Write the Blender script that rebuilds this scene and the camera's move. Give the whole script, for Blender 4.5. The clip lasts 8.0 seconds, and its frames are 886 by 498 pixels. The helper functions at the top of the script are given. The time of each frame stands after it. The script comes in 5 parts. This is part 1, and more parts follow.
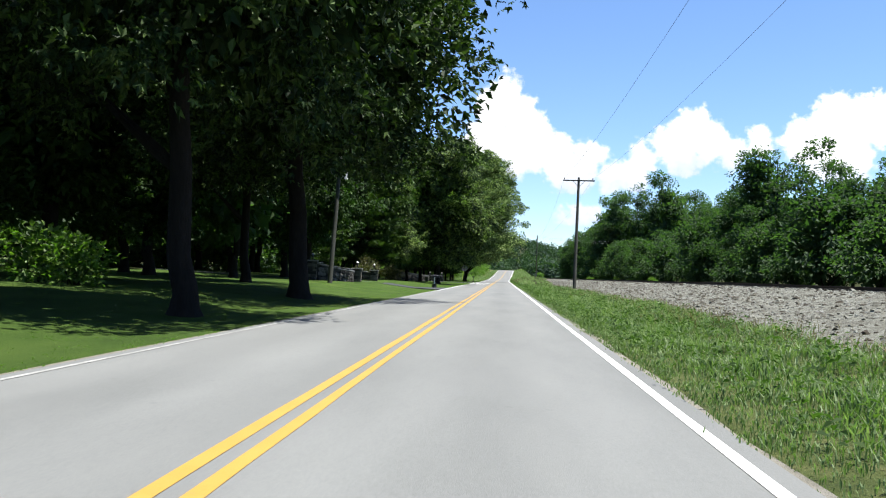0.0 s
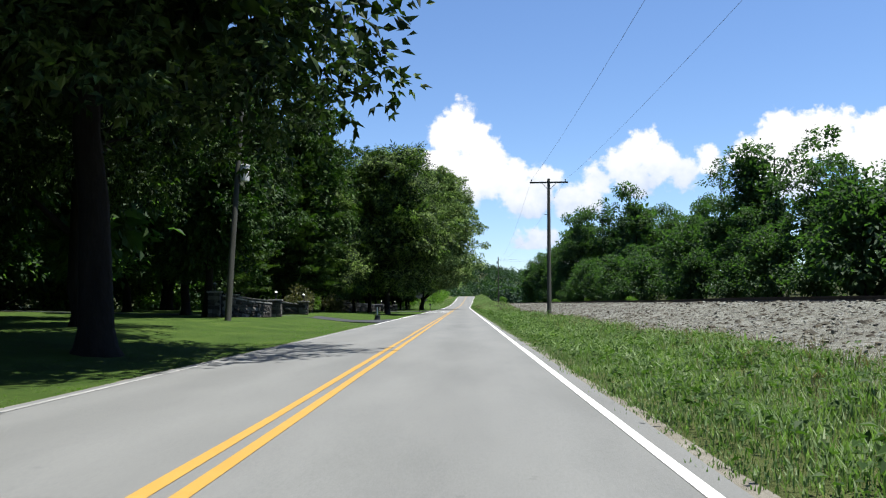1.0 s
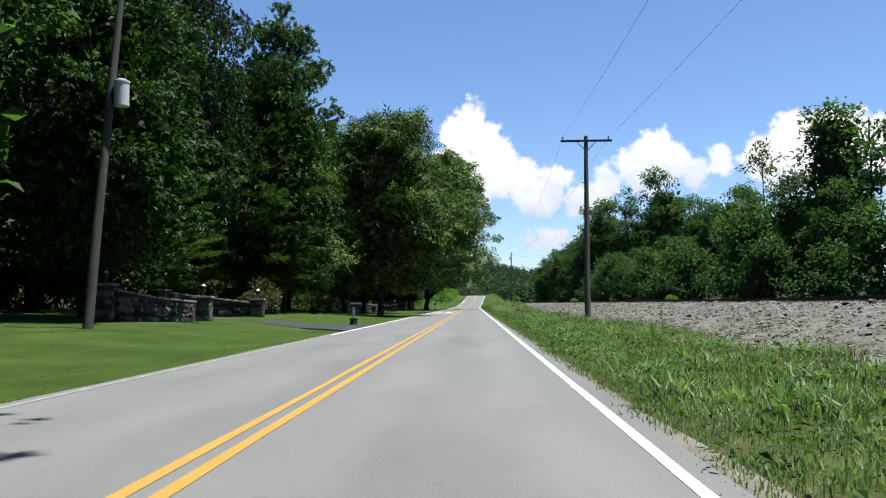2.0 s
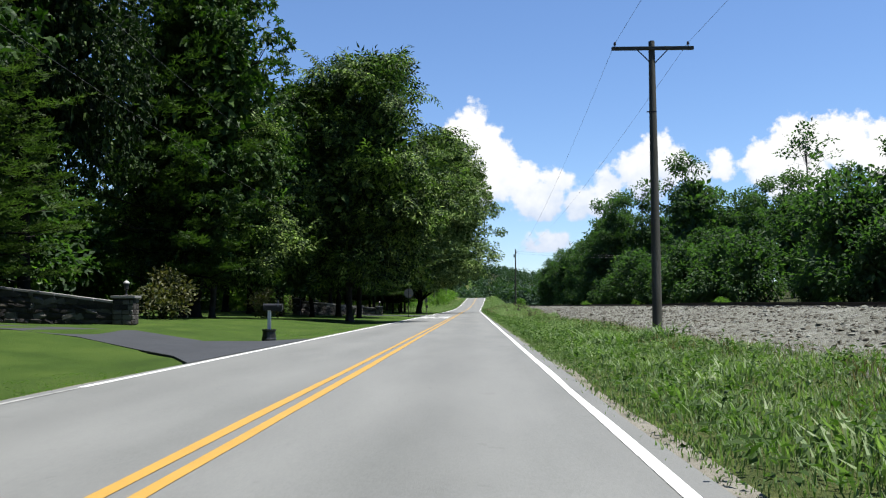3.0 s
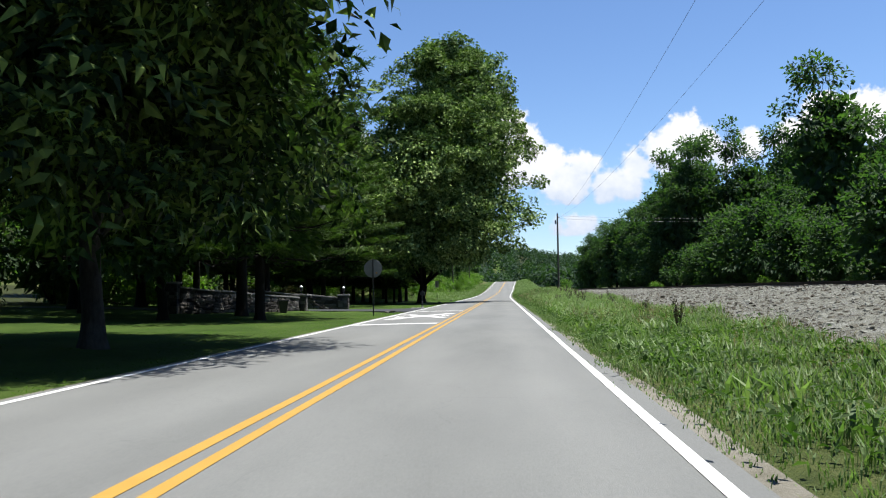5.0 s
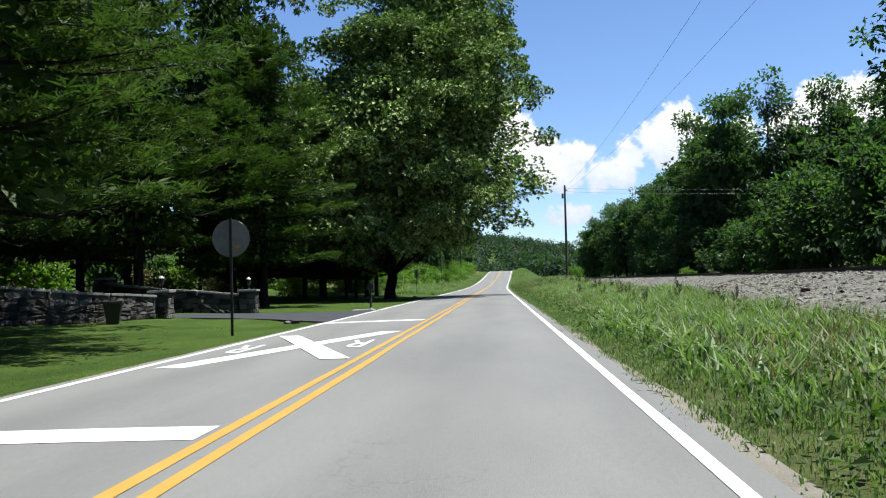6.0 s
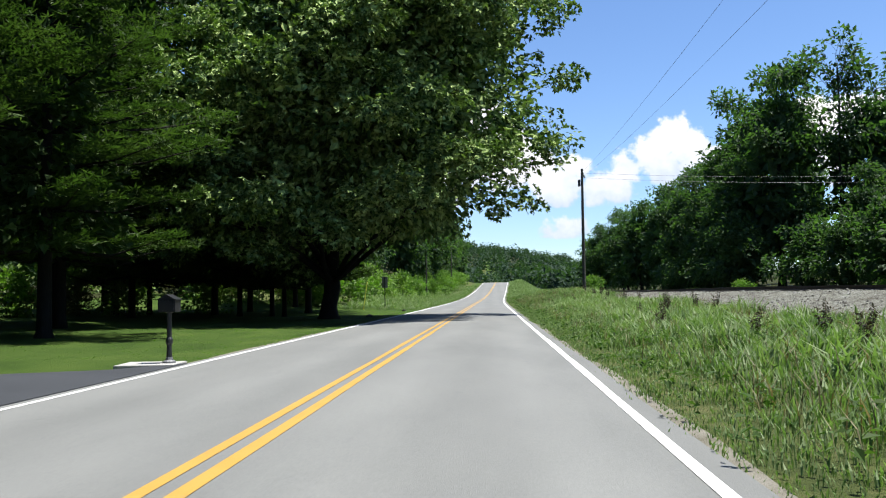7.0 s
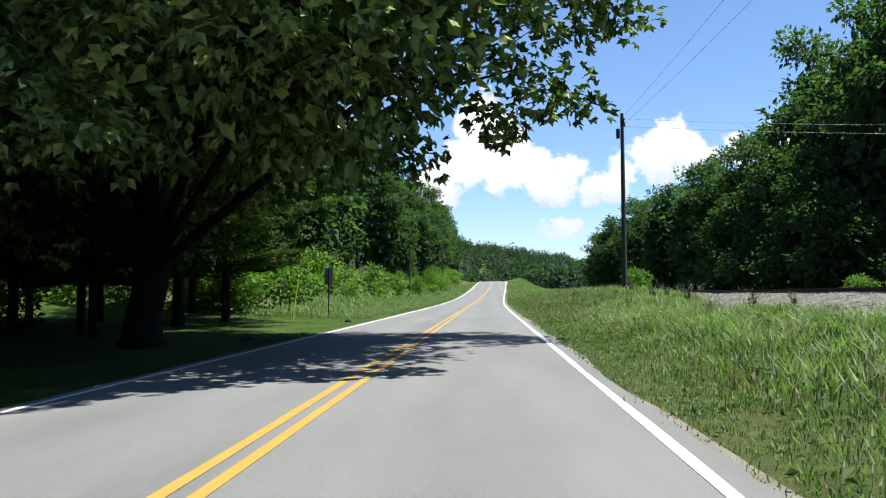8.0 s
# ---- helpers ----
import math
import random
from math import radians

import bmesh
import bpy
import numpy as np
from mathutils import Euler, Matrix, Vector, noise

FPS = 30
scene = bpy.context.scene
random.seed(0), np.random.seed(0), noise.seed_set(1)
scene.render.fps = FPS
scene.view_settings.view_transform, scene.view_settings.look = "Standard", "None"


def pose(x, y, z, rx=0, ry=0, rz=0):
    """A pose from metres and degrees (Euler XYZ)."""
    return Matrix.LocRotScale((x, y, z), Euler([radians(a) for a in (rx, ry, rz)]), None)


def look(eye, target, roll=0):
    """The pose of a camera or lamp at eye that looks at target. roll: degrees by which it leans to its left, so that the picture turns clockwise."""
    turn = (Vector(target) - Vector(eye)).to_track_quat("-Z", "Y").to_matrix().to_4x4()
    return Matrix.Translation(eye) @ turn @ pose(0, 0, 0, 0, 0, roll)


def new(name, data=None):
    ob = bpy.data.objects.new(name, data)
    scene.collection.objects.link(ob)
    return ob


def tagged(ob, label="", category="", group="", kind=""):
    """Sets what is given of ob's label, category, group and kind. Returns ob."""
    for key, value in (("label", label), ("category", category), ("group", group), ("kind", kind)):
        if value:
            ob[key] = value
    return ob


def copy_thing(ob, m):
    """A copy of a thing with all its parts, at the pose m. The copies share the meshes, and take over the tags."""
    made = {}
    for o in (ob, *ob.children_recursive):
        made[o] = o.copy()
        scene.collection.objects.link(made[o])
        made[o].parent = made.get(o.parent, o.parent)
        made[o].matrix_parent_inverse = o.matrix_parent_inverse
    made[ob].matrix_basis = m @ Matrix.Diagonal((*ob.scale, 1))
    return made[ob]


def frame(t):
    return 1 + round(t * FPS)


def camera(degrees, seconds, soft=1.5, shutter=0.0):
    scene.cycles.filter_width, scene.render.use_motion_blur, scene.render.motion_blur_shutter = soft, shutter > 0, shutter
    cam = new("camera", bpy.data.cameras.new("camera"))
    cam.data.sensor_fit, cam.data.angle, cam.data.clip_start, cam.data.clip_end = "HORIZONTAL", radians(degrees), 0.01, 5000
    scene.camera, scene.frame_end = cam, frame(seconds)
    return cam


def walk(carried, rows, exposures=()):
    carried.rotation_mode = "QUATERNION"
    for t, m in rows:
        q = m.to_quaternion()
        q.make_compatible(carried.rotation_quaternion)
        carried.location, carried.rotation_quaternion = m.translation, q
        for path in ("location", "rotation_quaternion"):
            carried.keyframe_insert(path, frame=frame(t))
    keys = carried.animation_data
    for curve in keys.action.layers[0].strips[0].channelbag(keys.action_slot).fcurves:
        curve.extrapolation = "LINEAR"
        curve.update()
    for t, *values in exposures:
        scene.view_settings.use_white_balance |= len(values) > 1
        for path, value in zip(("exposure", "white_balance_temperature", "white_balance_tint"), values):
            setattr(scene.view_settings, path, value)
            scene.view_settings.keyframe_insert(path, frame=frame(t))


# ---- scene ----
# The car drives along +y in the right-hand lane; x to the right, the road surface near it is z = 0.
cam = camera(55.98, 8.0, soft=1.15)
# seconds, eye x y z in metres, yaw pitch roll in degrees
ROWS = [
    (0.0, -0.232, 0.000, 1.125, 4.106, 1.803, -1.859),
    (0.5, -0.152, 7.014, 1.105, 1.873, 3.777, -1.300),
    (1.0, -0.082, 14.562, 1.088, 1.424, 3.775, 0.553),
    (1.5, -0.020, 22.609, 1.074, 1.240, 3.393, 0.571),
    (2.0, 0.033, 31.118, 1.062, 2.119, 3.753, 0.403),
    (2.2, 0.051, 34.644, 1.058, 2.120, 3.437, 1.223),
    (3.3, 0.127, 55.149, 1.045, 2.463, 4.027, -0.694),
    (3.5, 0.136, 59.061, 1.044, 3.187, 4.001, -0.516),
    (4.0, 0.152, 69.060, 1.044, 3.969, 3.841, 1.841),
    (4.5, 0.159, 79.340, 1.046, 4.310, 2.826, 1.484),
    (4.7, 0.160, 83.523, 1.048, 4.308, 2.998, 1.412),
    (5.8, 0.135, 107.130, 1.066, 3.426, 2.728, -0.141),
    (6.0, 0.126, 111.512, 1.071, 3.764, 2.345, 1.643),
    (6.2, 0.116, 115.916, 1.076, 3.315, 2.370, -0.139),
    (6.5, 0.097, 122.559, 1.085, 3.354, 2.621, 0.287),
    (7.0, 0.059, 133.707, 1.101, 3.377, 3.129, 0.898),
    (7.5, 0.012, 144.921, 1.121, 3.255, 3.316, 0.674),
    (8.0, -0.045, 156.163, 1.143, 3.116, 3.108, 0.596),
]
walk(cam, [(t, pose(x, y, z, 90 + pitch, roll, yaw)) for t, x, y, z, yaw, pitch, roll in ROWS],
     exposures=[(0.0, 1.64), (0.6, 1.48), (1.5, 1.31), (4.5, 1.31), (6.0, 1.39), (8.0, 1.49)])

# ---- world, sun, exposure ----
SUN_DIR = Vector((0.32, 0.01, 1.0)).normalized()
sun_data = bpy.data.lights.new("sun", "SUN")
sun_data.energy, sun_data.angle, sun_data.color = 5.0, radians(0.55), (1.0, 0.975, 0.93)
sun_ob = new("sun", sun_data)
sun_ob.matrix_world = look(SUN_DIR * 100.0, (0, 0, 0))


def N(tree, kind, **kw):
    """A node with its properties and the defaults of its inputs."""
    n = tree.nodes.new(kind)
    for k, v in kw.items():
        if k == "operation":
            n.operation = v
        elif k == "blend":
            n.blend_type = v
        elif k == "dtype":
            n.data_type = v
        else:
            n.inputs[int(k[1:]) if k[1:].isdigit() else k].default_value = v
    return n


def math_node(tree, op, a, b=None, c=None):
    n = tree.nodes.new("ShaderNodeMath")
    n.operation = op
    for i, v in enumerate((a, b, c)):
        if v is None:
            continue
        if isinstance(v, (int, float)):
            n.inputs[i].default_value = v
        else:
            tree.links.new(v, n.inputs[i])
    return n.outputs[0]


def ramp(tree, fac, stops):
    n = tree.nodes.new("ShaderNodeValToRGB")
    e = n.color_ramp.elements
    while len(e) < len(stops):
        e.new(0.5)
    for el, (p, c) in zip(e, stops):
        el.position, el.color = p, (*c, 1)
    tree.links.new(fac, n.inputs[0])
    return n.outputs[0]


def build_world():
    world = bpy.data.worlds.new("world")
    scene.world = world
    world.use_nodes = True
    t = world.node_tree
    t.nodes.clear()
    out = t.nodes.new("ShaderNodeOutputWorld")
    sky = t.nodes.new("ShaderNodeTexSky")
    sky.sky_type, sky.sun_disc = "NISHITA", False
    sky.sun_elevation, sky.sun_rotation = math.asin(SUN_DIR.z), math.atan2(SUN_DIR.x, SUN_DIR.y)
    sky.air_density, sky.dust_density, sky.ozone_density, sky.altitude = 1.0, 0.0, 4.0, 250
    bg = N(t, "ShaderNodeBackground", Strength=SKY_STRENGTH)
    tint = t.nodes.new("ShaderNodeMix")
    tint.data_type, tint.blend_type = "RGBA", "MULTIPLY"
    tint.inputs[0].default_value = 1.0
    tint.inputs[7].default_value = (0.90, 0.99, 1.13, 1)
    t.links.new(sky.outputs[0], tint.inputs[6])
    t.links.new(tint.outputs[2], bg.inputs[0])
    # cumulus: round puffs by azimuth and height over the horizon, heaped on flat bases, their rims billowed by noise
    coord = t.nodes.new("ShaderNodeTexCoord")
    sep = t.nodes.new("ShaderNodeSeparateXYZ")
    t.links.new(coord.outputs["Generated"], sep.inputs[0])
    ahead = math_node(t, "MAXIMUM", sep.outputs[1], 0.02)
    u = math_node(t, "DIVIDE", sep.outputs[0], ahead)
    v = math_node(t, "DIVIDE", sep.outputs[2], ahead)
    comb = t.nodes.new("ShaderNodeCombineXYZ")
    t.links.new(u, comb.inputs[0])
    t.links.new(v, comb.inputs[1])
    swell = N(t, "ShaderNodeTexNoise", Scale=24.0, Detail=2.0, Roughness=0.5)
    fine = N(t, "ShaderNodeTexNoise", Scale=62.0, Detail=7.0, Roughness=0.58)
    for n in (swell, fine):
        t.links.new(comb.outputs[0], n.inputs["Vector"])
    heap, thick = None, None
    for base, puffs in CLOUDS:
        field = None
        for cu, cv, r in puffs:
            far = t.nodes.new("ShaderNodeVectorMath")
            far.operation = "DISTANCE"
            t.links.new(comb.outputs[0], far.inputs[0])
            far.inputs[1].default_value = (cu, cv, 0)
            g = math_node(t, "SUBTRACT", r, far.outputs["Value"])
            field = g if field is None else math_node(t, "SMOOTH_MAX", field, g, 0.010)
        under = math_node(t, "MAXIMUM", math_node(t, "MULTIPLY", math_node(t, "SUBTRACT", base, v), 1.6), 0.0)
        field = math_node(t, "SUBTRACT", field, under)
        rise = math_node(t, "MULTIPLY", math_node(t, "SUBTRACT", v, base), 14.0)
        lit = math_node(t, "MINIMUM", math_node(t, "ADD", math_node(t, "MULTIPLY", field, 10.0), rise), 1.4)
        heap = field if heap is None else math_node(t, "MAXIMUM", heap, field)
        thick = lit if thick is None else math_node(t, "MAXIMUM", thick, math_node(t, "MULTIPLY", lit, math_node(t, "GREATER_THAN", field, -0.012)))
    edge = math_node(t, "ADD", heap, math_node(t, "MULTIPLY", math_node(t, "SUBTRACT", fine.outputs[0], 0.5), 0.034))
    edge = math_node(t, "ADD", edge, math_node(t, "MULTIPLY", math_node(t, "SUBTRACT", swell.outputs[0], 0.5), 0.030))
    mask = t.nodes.new("ShaderNodeMapRange")
    mask.interpolation_type = "SMOOTHSTEP"
    t.links.new(edge, mask.inputs[0])
    mask.inputs[1].default_value, mask.inputs[2].default_value = -0.004, 0.006
    front = t.nodes.new("ShaderNodeMath")
    front.operation = "GREATER_THAN"
    t.links.new(sep.outputs[1], front.inputs[0])
    front.inputs[1].default_value = 0.1
    fac = math_node(t, "MULTIPLY", mask.outputs[0], front.outputs[0])
    # thin milky haze low over the horizon
    haze = math_node(t, "MULTIPLY", math_node(t, "POWER", math_node(t, "SUBTRACT", 1.0, math_node(t, "MINIMUM", math_node(t, "ABSOLUTE", sep.outputs[2]), 1.0)), 12.0), 0.22)
    tone = math_node(t, "ADD", math_node(t, "MULTIPLY", thick, 0.45), math_node(t, "MULTIPLY", math_node(t, "ADD", fine.outputs[0], swell.outputs[0]), 0.42))
    body = ramp(t, tone, [(0.34, (0.56, 0.66, 0.86)), (0.55, (0.74, 0.81, 0.93)), (0.76, (0.93, 0.95, 0.98)), (0.95, (1.0, 1.0, 1.0))])
    cloud = N(t, "ShaderNodeBackground", Strength=0.43)
    t.links.new(body, cloud.inputs[0])
    hazebg = N(t, "ShaderNodeBackground", Color=(0.62, 0.78, 1.0, 1), Strength=0.36)
    m0 = t.nodes.new("ShaderNodeMixShader")
    t.links.new(haze, m0.inputs[0])
    t.links.new(bg.outputs[0], m0.inputs[1])
    t.links.new(hazebg.outputs[0], m0.inputs[2])
    mix = t.nodes.new("ShaderNodeMixShader")
    t.links.new(fac, mix.inputs[0])
    t.links.new(m0.outputs[0], mix.inputs[1])
    t.links.new(cloud.outputs[0], mix.inputs[2])
    t.links.new(mix.outputs[0], out.inputs[0])


SKY_STRENGTH = 0.058
# heaped clouds: height of the flat base, then puffs (azimuth tangent, height tangent, radius)
CLOUDS = [
    (0.103, [(-0.004, 0.226, 0.021), (-0.018, 0.200, 0.026), (0.014, 0.198, 0.024), (0.032, 0.184, 0.018), (-0.022, 0.160, 0.034), (0.020, 0.156, 0.036),
             (0.058, 0.148, 0.024), (0.100, 0.148, 0.022), (0.082, 0.126, 0.030), (0.128, 0.124, 0.022), (0.155, 0.118, 0.018), (-0.060, 0.130, 0.030)]),
    (0.128, [(0.213, 0.183, 0.024), (0.190, 0.163, 0.022), (0.237, 0.166, 0.026), (0.266, 0.155, 0.022), (0.165, 0.148, 0.018), (0.213, 0.146, 0.026)]),
    (0.120, [(0.296, 0.166, 0.018), (0.345, 0.172, 0.026), (0.385, 0.192, 0.034), (0.440, 0.195, 0.036), (0.460, 0.222, 0.014), (0.510, 0.180, 0.050), (0.390, 0.155, 0.040)]),
    (0.066, [(0.068, 0.074, 0.009), (0.086, 0.076, 0.012), (0.106, 0.078, 0.014)]),
    (0.140, [(-0.360, 0.160, 0.080), (-0.200, 0.165, 0.050), (0.720, 0.200, 0.090)]),
]
build_world()

# ---- materials ----


def surface(name, stops, scale=3.0, fine=60.0, rough=0.85, bump=0.3, bump_scale=None, bump_dist=0.02, stretch=(1, 1, 1), metal=0.0, island=0.0, spec=0.4, fine_amount=0.35):
    """A rough procedural surface: colour by broad and fine noise, relief by fine noise, tone by piece."""
    m = bpy.data.materials.new(name)
    m.use_nodes = True
    t = m.node_tree
    b = t.nodes["Principled BSDF"]
    b.inputs["Roughness"].default_value, b.inputs["Metallic"].default_value, b.inputs["Specular IOR Level"].default_value = rough, metal, spec
    co = t.nodes.new("ShaderNodeTexCoord")
    mp = t.nodes.new("ShaderNodeMapping")
    mp.inputs["Scale"].default_value = stretch
    t.links.new(co.outputs["Object"], mp.inputs[0])
    n1 = N(t, "ShaderNodeTexNoise", Scale=scale, Detail=5.0, Roughness=0.6)
    n2 = N(t, "ShaderNodeTexNoise", Scale=fine, Detail=4.0, Roughness=0.65)
    t.links.new(mp.outputs[0], n1.inputs["Vector"])
    t.links.new(mp.outputs[0], n2.inputs["Vector"])
    f = math_node(t, "ADD", math_node(t, "MULTIPLY", n1.outputs[0], 1.0 - fine_amount), math_node(t, "MULTIPLY", n2.outputs[0], fine_amount))
    if island:
        g = t.nodes.new("ShaderNodeNewGeometry")
        o = t.nodes.new("ShaderNodeObjectInfo")
        r = math_node(t, "FRACT", math_node(t, "ADD", g.outputs["Random Per Island"], o.outputs["Random"]))
        f = math_node(t, "ADD", f, math_node(t, "MULTIPLY", math_node(t, "SUBTRACT", r, 0.5), island))
    t.links.new(ramp(t, f, stops), b.inputs["Base Color"])
    if bump:
        n3 = n2 if bump_scale is None else N(t, "ShaderNodeTexNoise", Scale=bump_scale, Detail=5.0, Roughness=0.7)
        if bump_scale is not None:
            t.links.new(mp.outputs[0], n3.inputs["Vector"])
        bn = N(t, "ShaderNodeBump", Strength=bump, Distance=bump_dist)
        t.links.new(n3.outputs[0], bn.inputs["Height"])
        t.links.new(bn.outputs[0], b.inputs["Normal"])
    return m


def leafy(name, dark, mid, light, through_light=0.4, rough=0.55, spec=0.35, glow=None):
    """Leaves: tone by leaf and by broad noise, gloss, and light that passes through the blade."""
    m = bpy.data.materials.new(name)
    m.use_nodes = True
    t = m.node_tree
    b = t.nodes["Principled BSDF"]
    out = t.nodes["Material Output"]
    b.inputs["Roughness"].default_value, b.inputs["Specular IOR Level"].default_value = rough, spec
    g = t.nodes.new("ShaderNodeNewGeometry")
    o = t.nodes.new("ShaderNodeObjectInfo")
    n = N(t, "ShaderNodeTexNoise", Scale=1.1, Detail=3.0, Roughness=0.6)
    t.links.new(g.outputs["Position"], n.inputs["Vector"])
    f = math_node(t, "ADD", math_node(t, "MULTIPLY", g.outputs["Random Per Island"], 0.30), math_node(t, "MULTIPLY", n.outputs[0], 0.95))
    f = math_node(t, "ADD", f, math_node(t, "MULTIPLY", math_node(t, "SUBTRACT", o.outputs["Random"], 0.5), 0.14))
    # wide-set stops paint shaded gaps and lit sprays into oak, walnut and sycamore
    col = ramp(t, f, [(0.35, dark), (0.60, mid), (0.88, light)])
    t.links.new(col, b.inputs["Base Color"])
    tr = t.nodes.new("ShaderNodeBsdfTranslucent")
    warm = t.nodes.new("ShaderNodeMix")
    warm.data_type, warm.blend_type = "RGBA", "MULTIPLY"
    warm.inputs[0].default_value = 1.0
    t.links.new(col, warm.inputs[6])
    warm.inputs[7].default_value = (1.0, 1.5, 0.35, 1) if glow is None else (*glow, 1)
    t.links.new(warm.outputs[2], tr.inputs[0])
    mix = t.nodes.new("ShaderNodeMixShader")
    mix.inputs[0].default_value = through_light
    t.links.new(b.outputs[0], mix.inputs[1])
    t.links.new(tr.outputs[0], mix.inputs[2])
    t.links.new(mix.outputs[0], out.inputs["Surface"])
    return m


ASPHALT = surface("weathered_grey_asphalt", [(0.3, (0.080, 0.083, 0.079)), (0.5, (0.108, 0.111, 0.106)), (0.7, (0.131, 0.134, 0.127))], 0.45, 45, 0.9, 0.5, 90, 0.006, stretch=(1.6, 0.35, 1), fine_amount=0.4)


def weather_road(m):
    """Cracks, sealed seams and two darker wheel tracks in the lane on the weathered asphalt."""
    t = m.node_tree
    b = t.nodes["Principled BSDF"]
    base = b.inputs["Base Color"].links[0].from_socket
    co = t.nodes.new("ShaderNodeTexCoord")
    warp = N(t, "ShaderNodeTexNoise", Scale=1.3, Detail=4.0)
    t.links.new(co.outputs["Object"], warp.inputs["Vector"])
    bent = t.nodes.new("ShaderNodeMix")
    bent.data_type, bent.blend_type = "RGBA", "LINEAR_LIGHT"
    bent.inputs[0].default_value = 0.5
    t.links.new(co.outputs["Object"], bent.inputs[6])
    t.links.new(warp.outputs["Color"], bent.inputs[7])
    cell = t.nodes.new("ShaderNodeTexVoronoi")
    cell.feature = "DISTANCE_TO_EDGE"
    cell.inputs["Scale"].default_value = 0.30
    t.links.new(bent.outputs[2], cell.inputs["Vector"])
    patchy = N(t, "ShaderNodeTexNoise", Scale=0.16, Detail=2.0)
    t.links.new(co.outputs["Object"], patchy.inputs["Vector"])
    crack = math_node(t, "MULTIPLY", math_node(t, "LESS_THAN", cell.outputs["Distance"], 0.0024), math_node(t, "GREATER_THAN", patchy.outputs[0], 0.60))
    sep = t.nodes.new("ShaderNodeSeparateXYZ")
    t.links.new(co.outputs["Object"], sep.inputs[0])
    lane = math_node(t, "MULTIPLY", math_node(t, "ADD", sep.outputs[0], 0.28), 3.6)
    track = math_node(t, "MULTIPLY", math_node(t, "ADD", math_node(t, "COSINE", lane), 1.0), 0.05)
    spot = N(t, "ShaderNodeTexNoise", Scale=2.2, Detail=3.0, Roughness=0.5)
    t.links.new(co.outputs["Object"], spot.inputs["Vector"])
    oil = math_node(t, "MULTIPLY", math_node(t, "GREATER_THAN", spot.outputs[0], 0.72), 0.12)
    dark = math_node(t, "SUBTRACT", 1.0, math_node(t, "MINIMUM", math_node(t, "ADD", math_node(t, "ADD", math_node(t, "MULTIPLY", crack, 0.12), track), oil), 0.7))
    mul = t.nodes.new("ShaderNodeMix")
    mul.data_type, mul.blend_type = "RGBA", "MULTIPLY"
    mul.inputs[0].default_value = 1.0
    t.links.new(base, mul.inputs[6])
    t.links.new(dark, mul.inputs[7])
    t.links.new(mul.outputs[2], b.inputs["Base Color"])


weather_road(ASPHALT)
DRIVE = surface("dark_driveway_asphalt", [(0.3, (0.011, 0.013, 0.016)), (0.7, (0.024, 0.027, 0.032))], 0.8, 40, 0.9, 0.5, 80, 0.006)
WHITE_PAINT = surface("worn_white_road_paint", [(0.22, (0.285, 0.285, 0.272)), (0.36, (0.530, 0.530, 0.516)), (0.8, (0.570, 0.570, 0.556))], 2.5, 30, 0.7, 0.3, 70, 0.004)
FADED_PAINT = surface("faded_white_road_paint", [(0.35, (0.115, 0.117, 0.112)), (0.55, (0.210, 0.210, 0.200)), (0.8, (0.330, 0.330, 0.318))], 2.5, 30, 0.8, 0.3, 70, 0.004)
YELLOW_PAINT = surface("worn_yellow_road_paint", [(0.25, (0.141, 0.111, 0.077)), (0.38, (0.258, 0.148, 0.023)), (0.8, (0.295, 0.178, 0.033))], 2.5, 30, 0.7, 0.3, 70, 0.004)
LAWN = surface("mown_lawn", [(0.30, (0.012, 0.025, 0.004)), (0.48, (0.027, 0.051, 0.008)), (0.70, (0.053, 0.080, 0.015))], 0.6, 30, 0.95, 0.9, 30, 0.05, stretch=(1.0, 0.55, 1), spec=0.1, fine_amount=0.45)
VERGE = surface("verge_soil_and_thatch", [(0.35, (0.022, 0.031, 0.009)), (0.5, (0.046, 0.060, 0.017)), (0.65, (0.090, 0.088, 0.037))], 2.2, 45, 0.95, 0.9, 26, 0.05, spec=0.1, fine_amount=0.5)
BALLAST = surface("dusty_track_ballast", [(0.38, (0.047, 0.044, 0.037)), (0.45, (0.087, 0.085, 0.069)), (0.52, (0.126, 0.127, 0.105)), (0.62, (0.192, 0.196, 0.180))], 1.6, 18, 0.95, 1.0, 6, 0.16, spec=0.15, fine_amount=0.6)
CLOD = surface("earthy_clod", [(0.1, (0.040, 0.034, 0.026)), (0.4, (0.085, 0.080, 0.064)), (0.9, (0.169, 0.173, 0.150))], 3, 30, 0.95, 0.5, island=0.9, spec=0.1)
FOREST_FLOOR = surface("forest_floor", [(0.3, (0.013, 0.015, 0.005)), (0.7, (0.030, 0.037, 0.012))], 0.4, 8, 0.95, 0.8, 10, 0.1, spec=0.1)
SHOULDER = surface("pale_grit_shoulder", [(0.3, (0.069, 0.065, 0.043)), (0.5, (0.130, 0.121, 0.099)), (0.7, (0.181, 0.173, 0.151))], 1.5, 40, 0.95, 0.8, 50, 0.02, spec=0.15)
# near-black tones: the deep shade under the crowns is put into the bark colour
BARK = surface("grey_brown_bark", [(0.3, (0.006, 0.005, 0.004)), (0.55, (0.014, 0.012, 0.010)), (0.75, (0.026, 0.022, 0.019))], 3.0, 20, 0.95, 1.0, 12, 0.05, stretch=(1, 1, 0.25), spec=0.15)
PALE_BARK = surface("pale_patchy_bark", [(0.35, (0.014, 0.012, 0.010)), (0.5, (0.032, 0.030, 0.026)), (0.65, (0.059, 0.055, 0.049))], 2.2, 14, 0.9, 0.7, 12, 0.03, stretch=(1, 1, 0.4), spec=0.2)
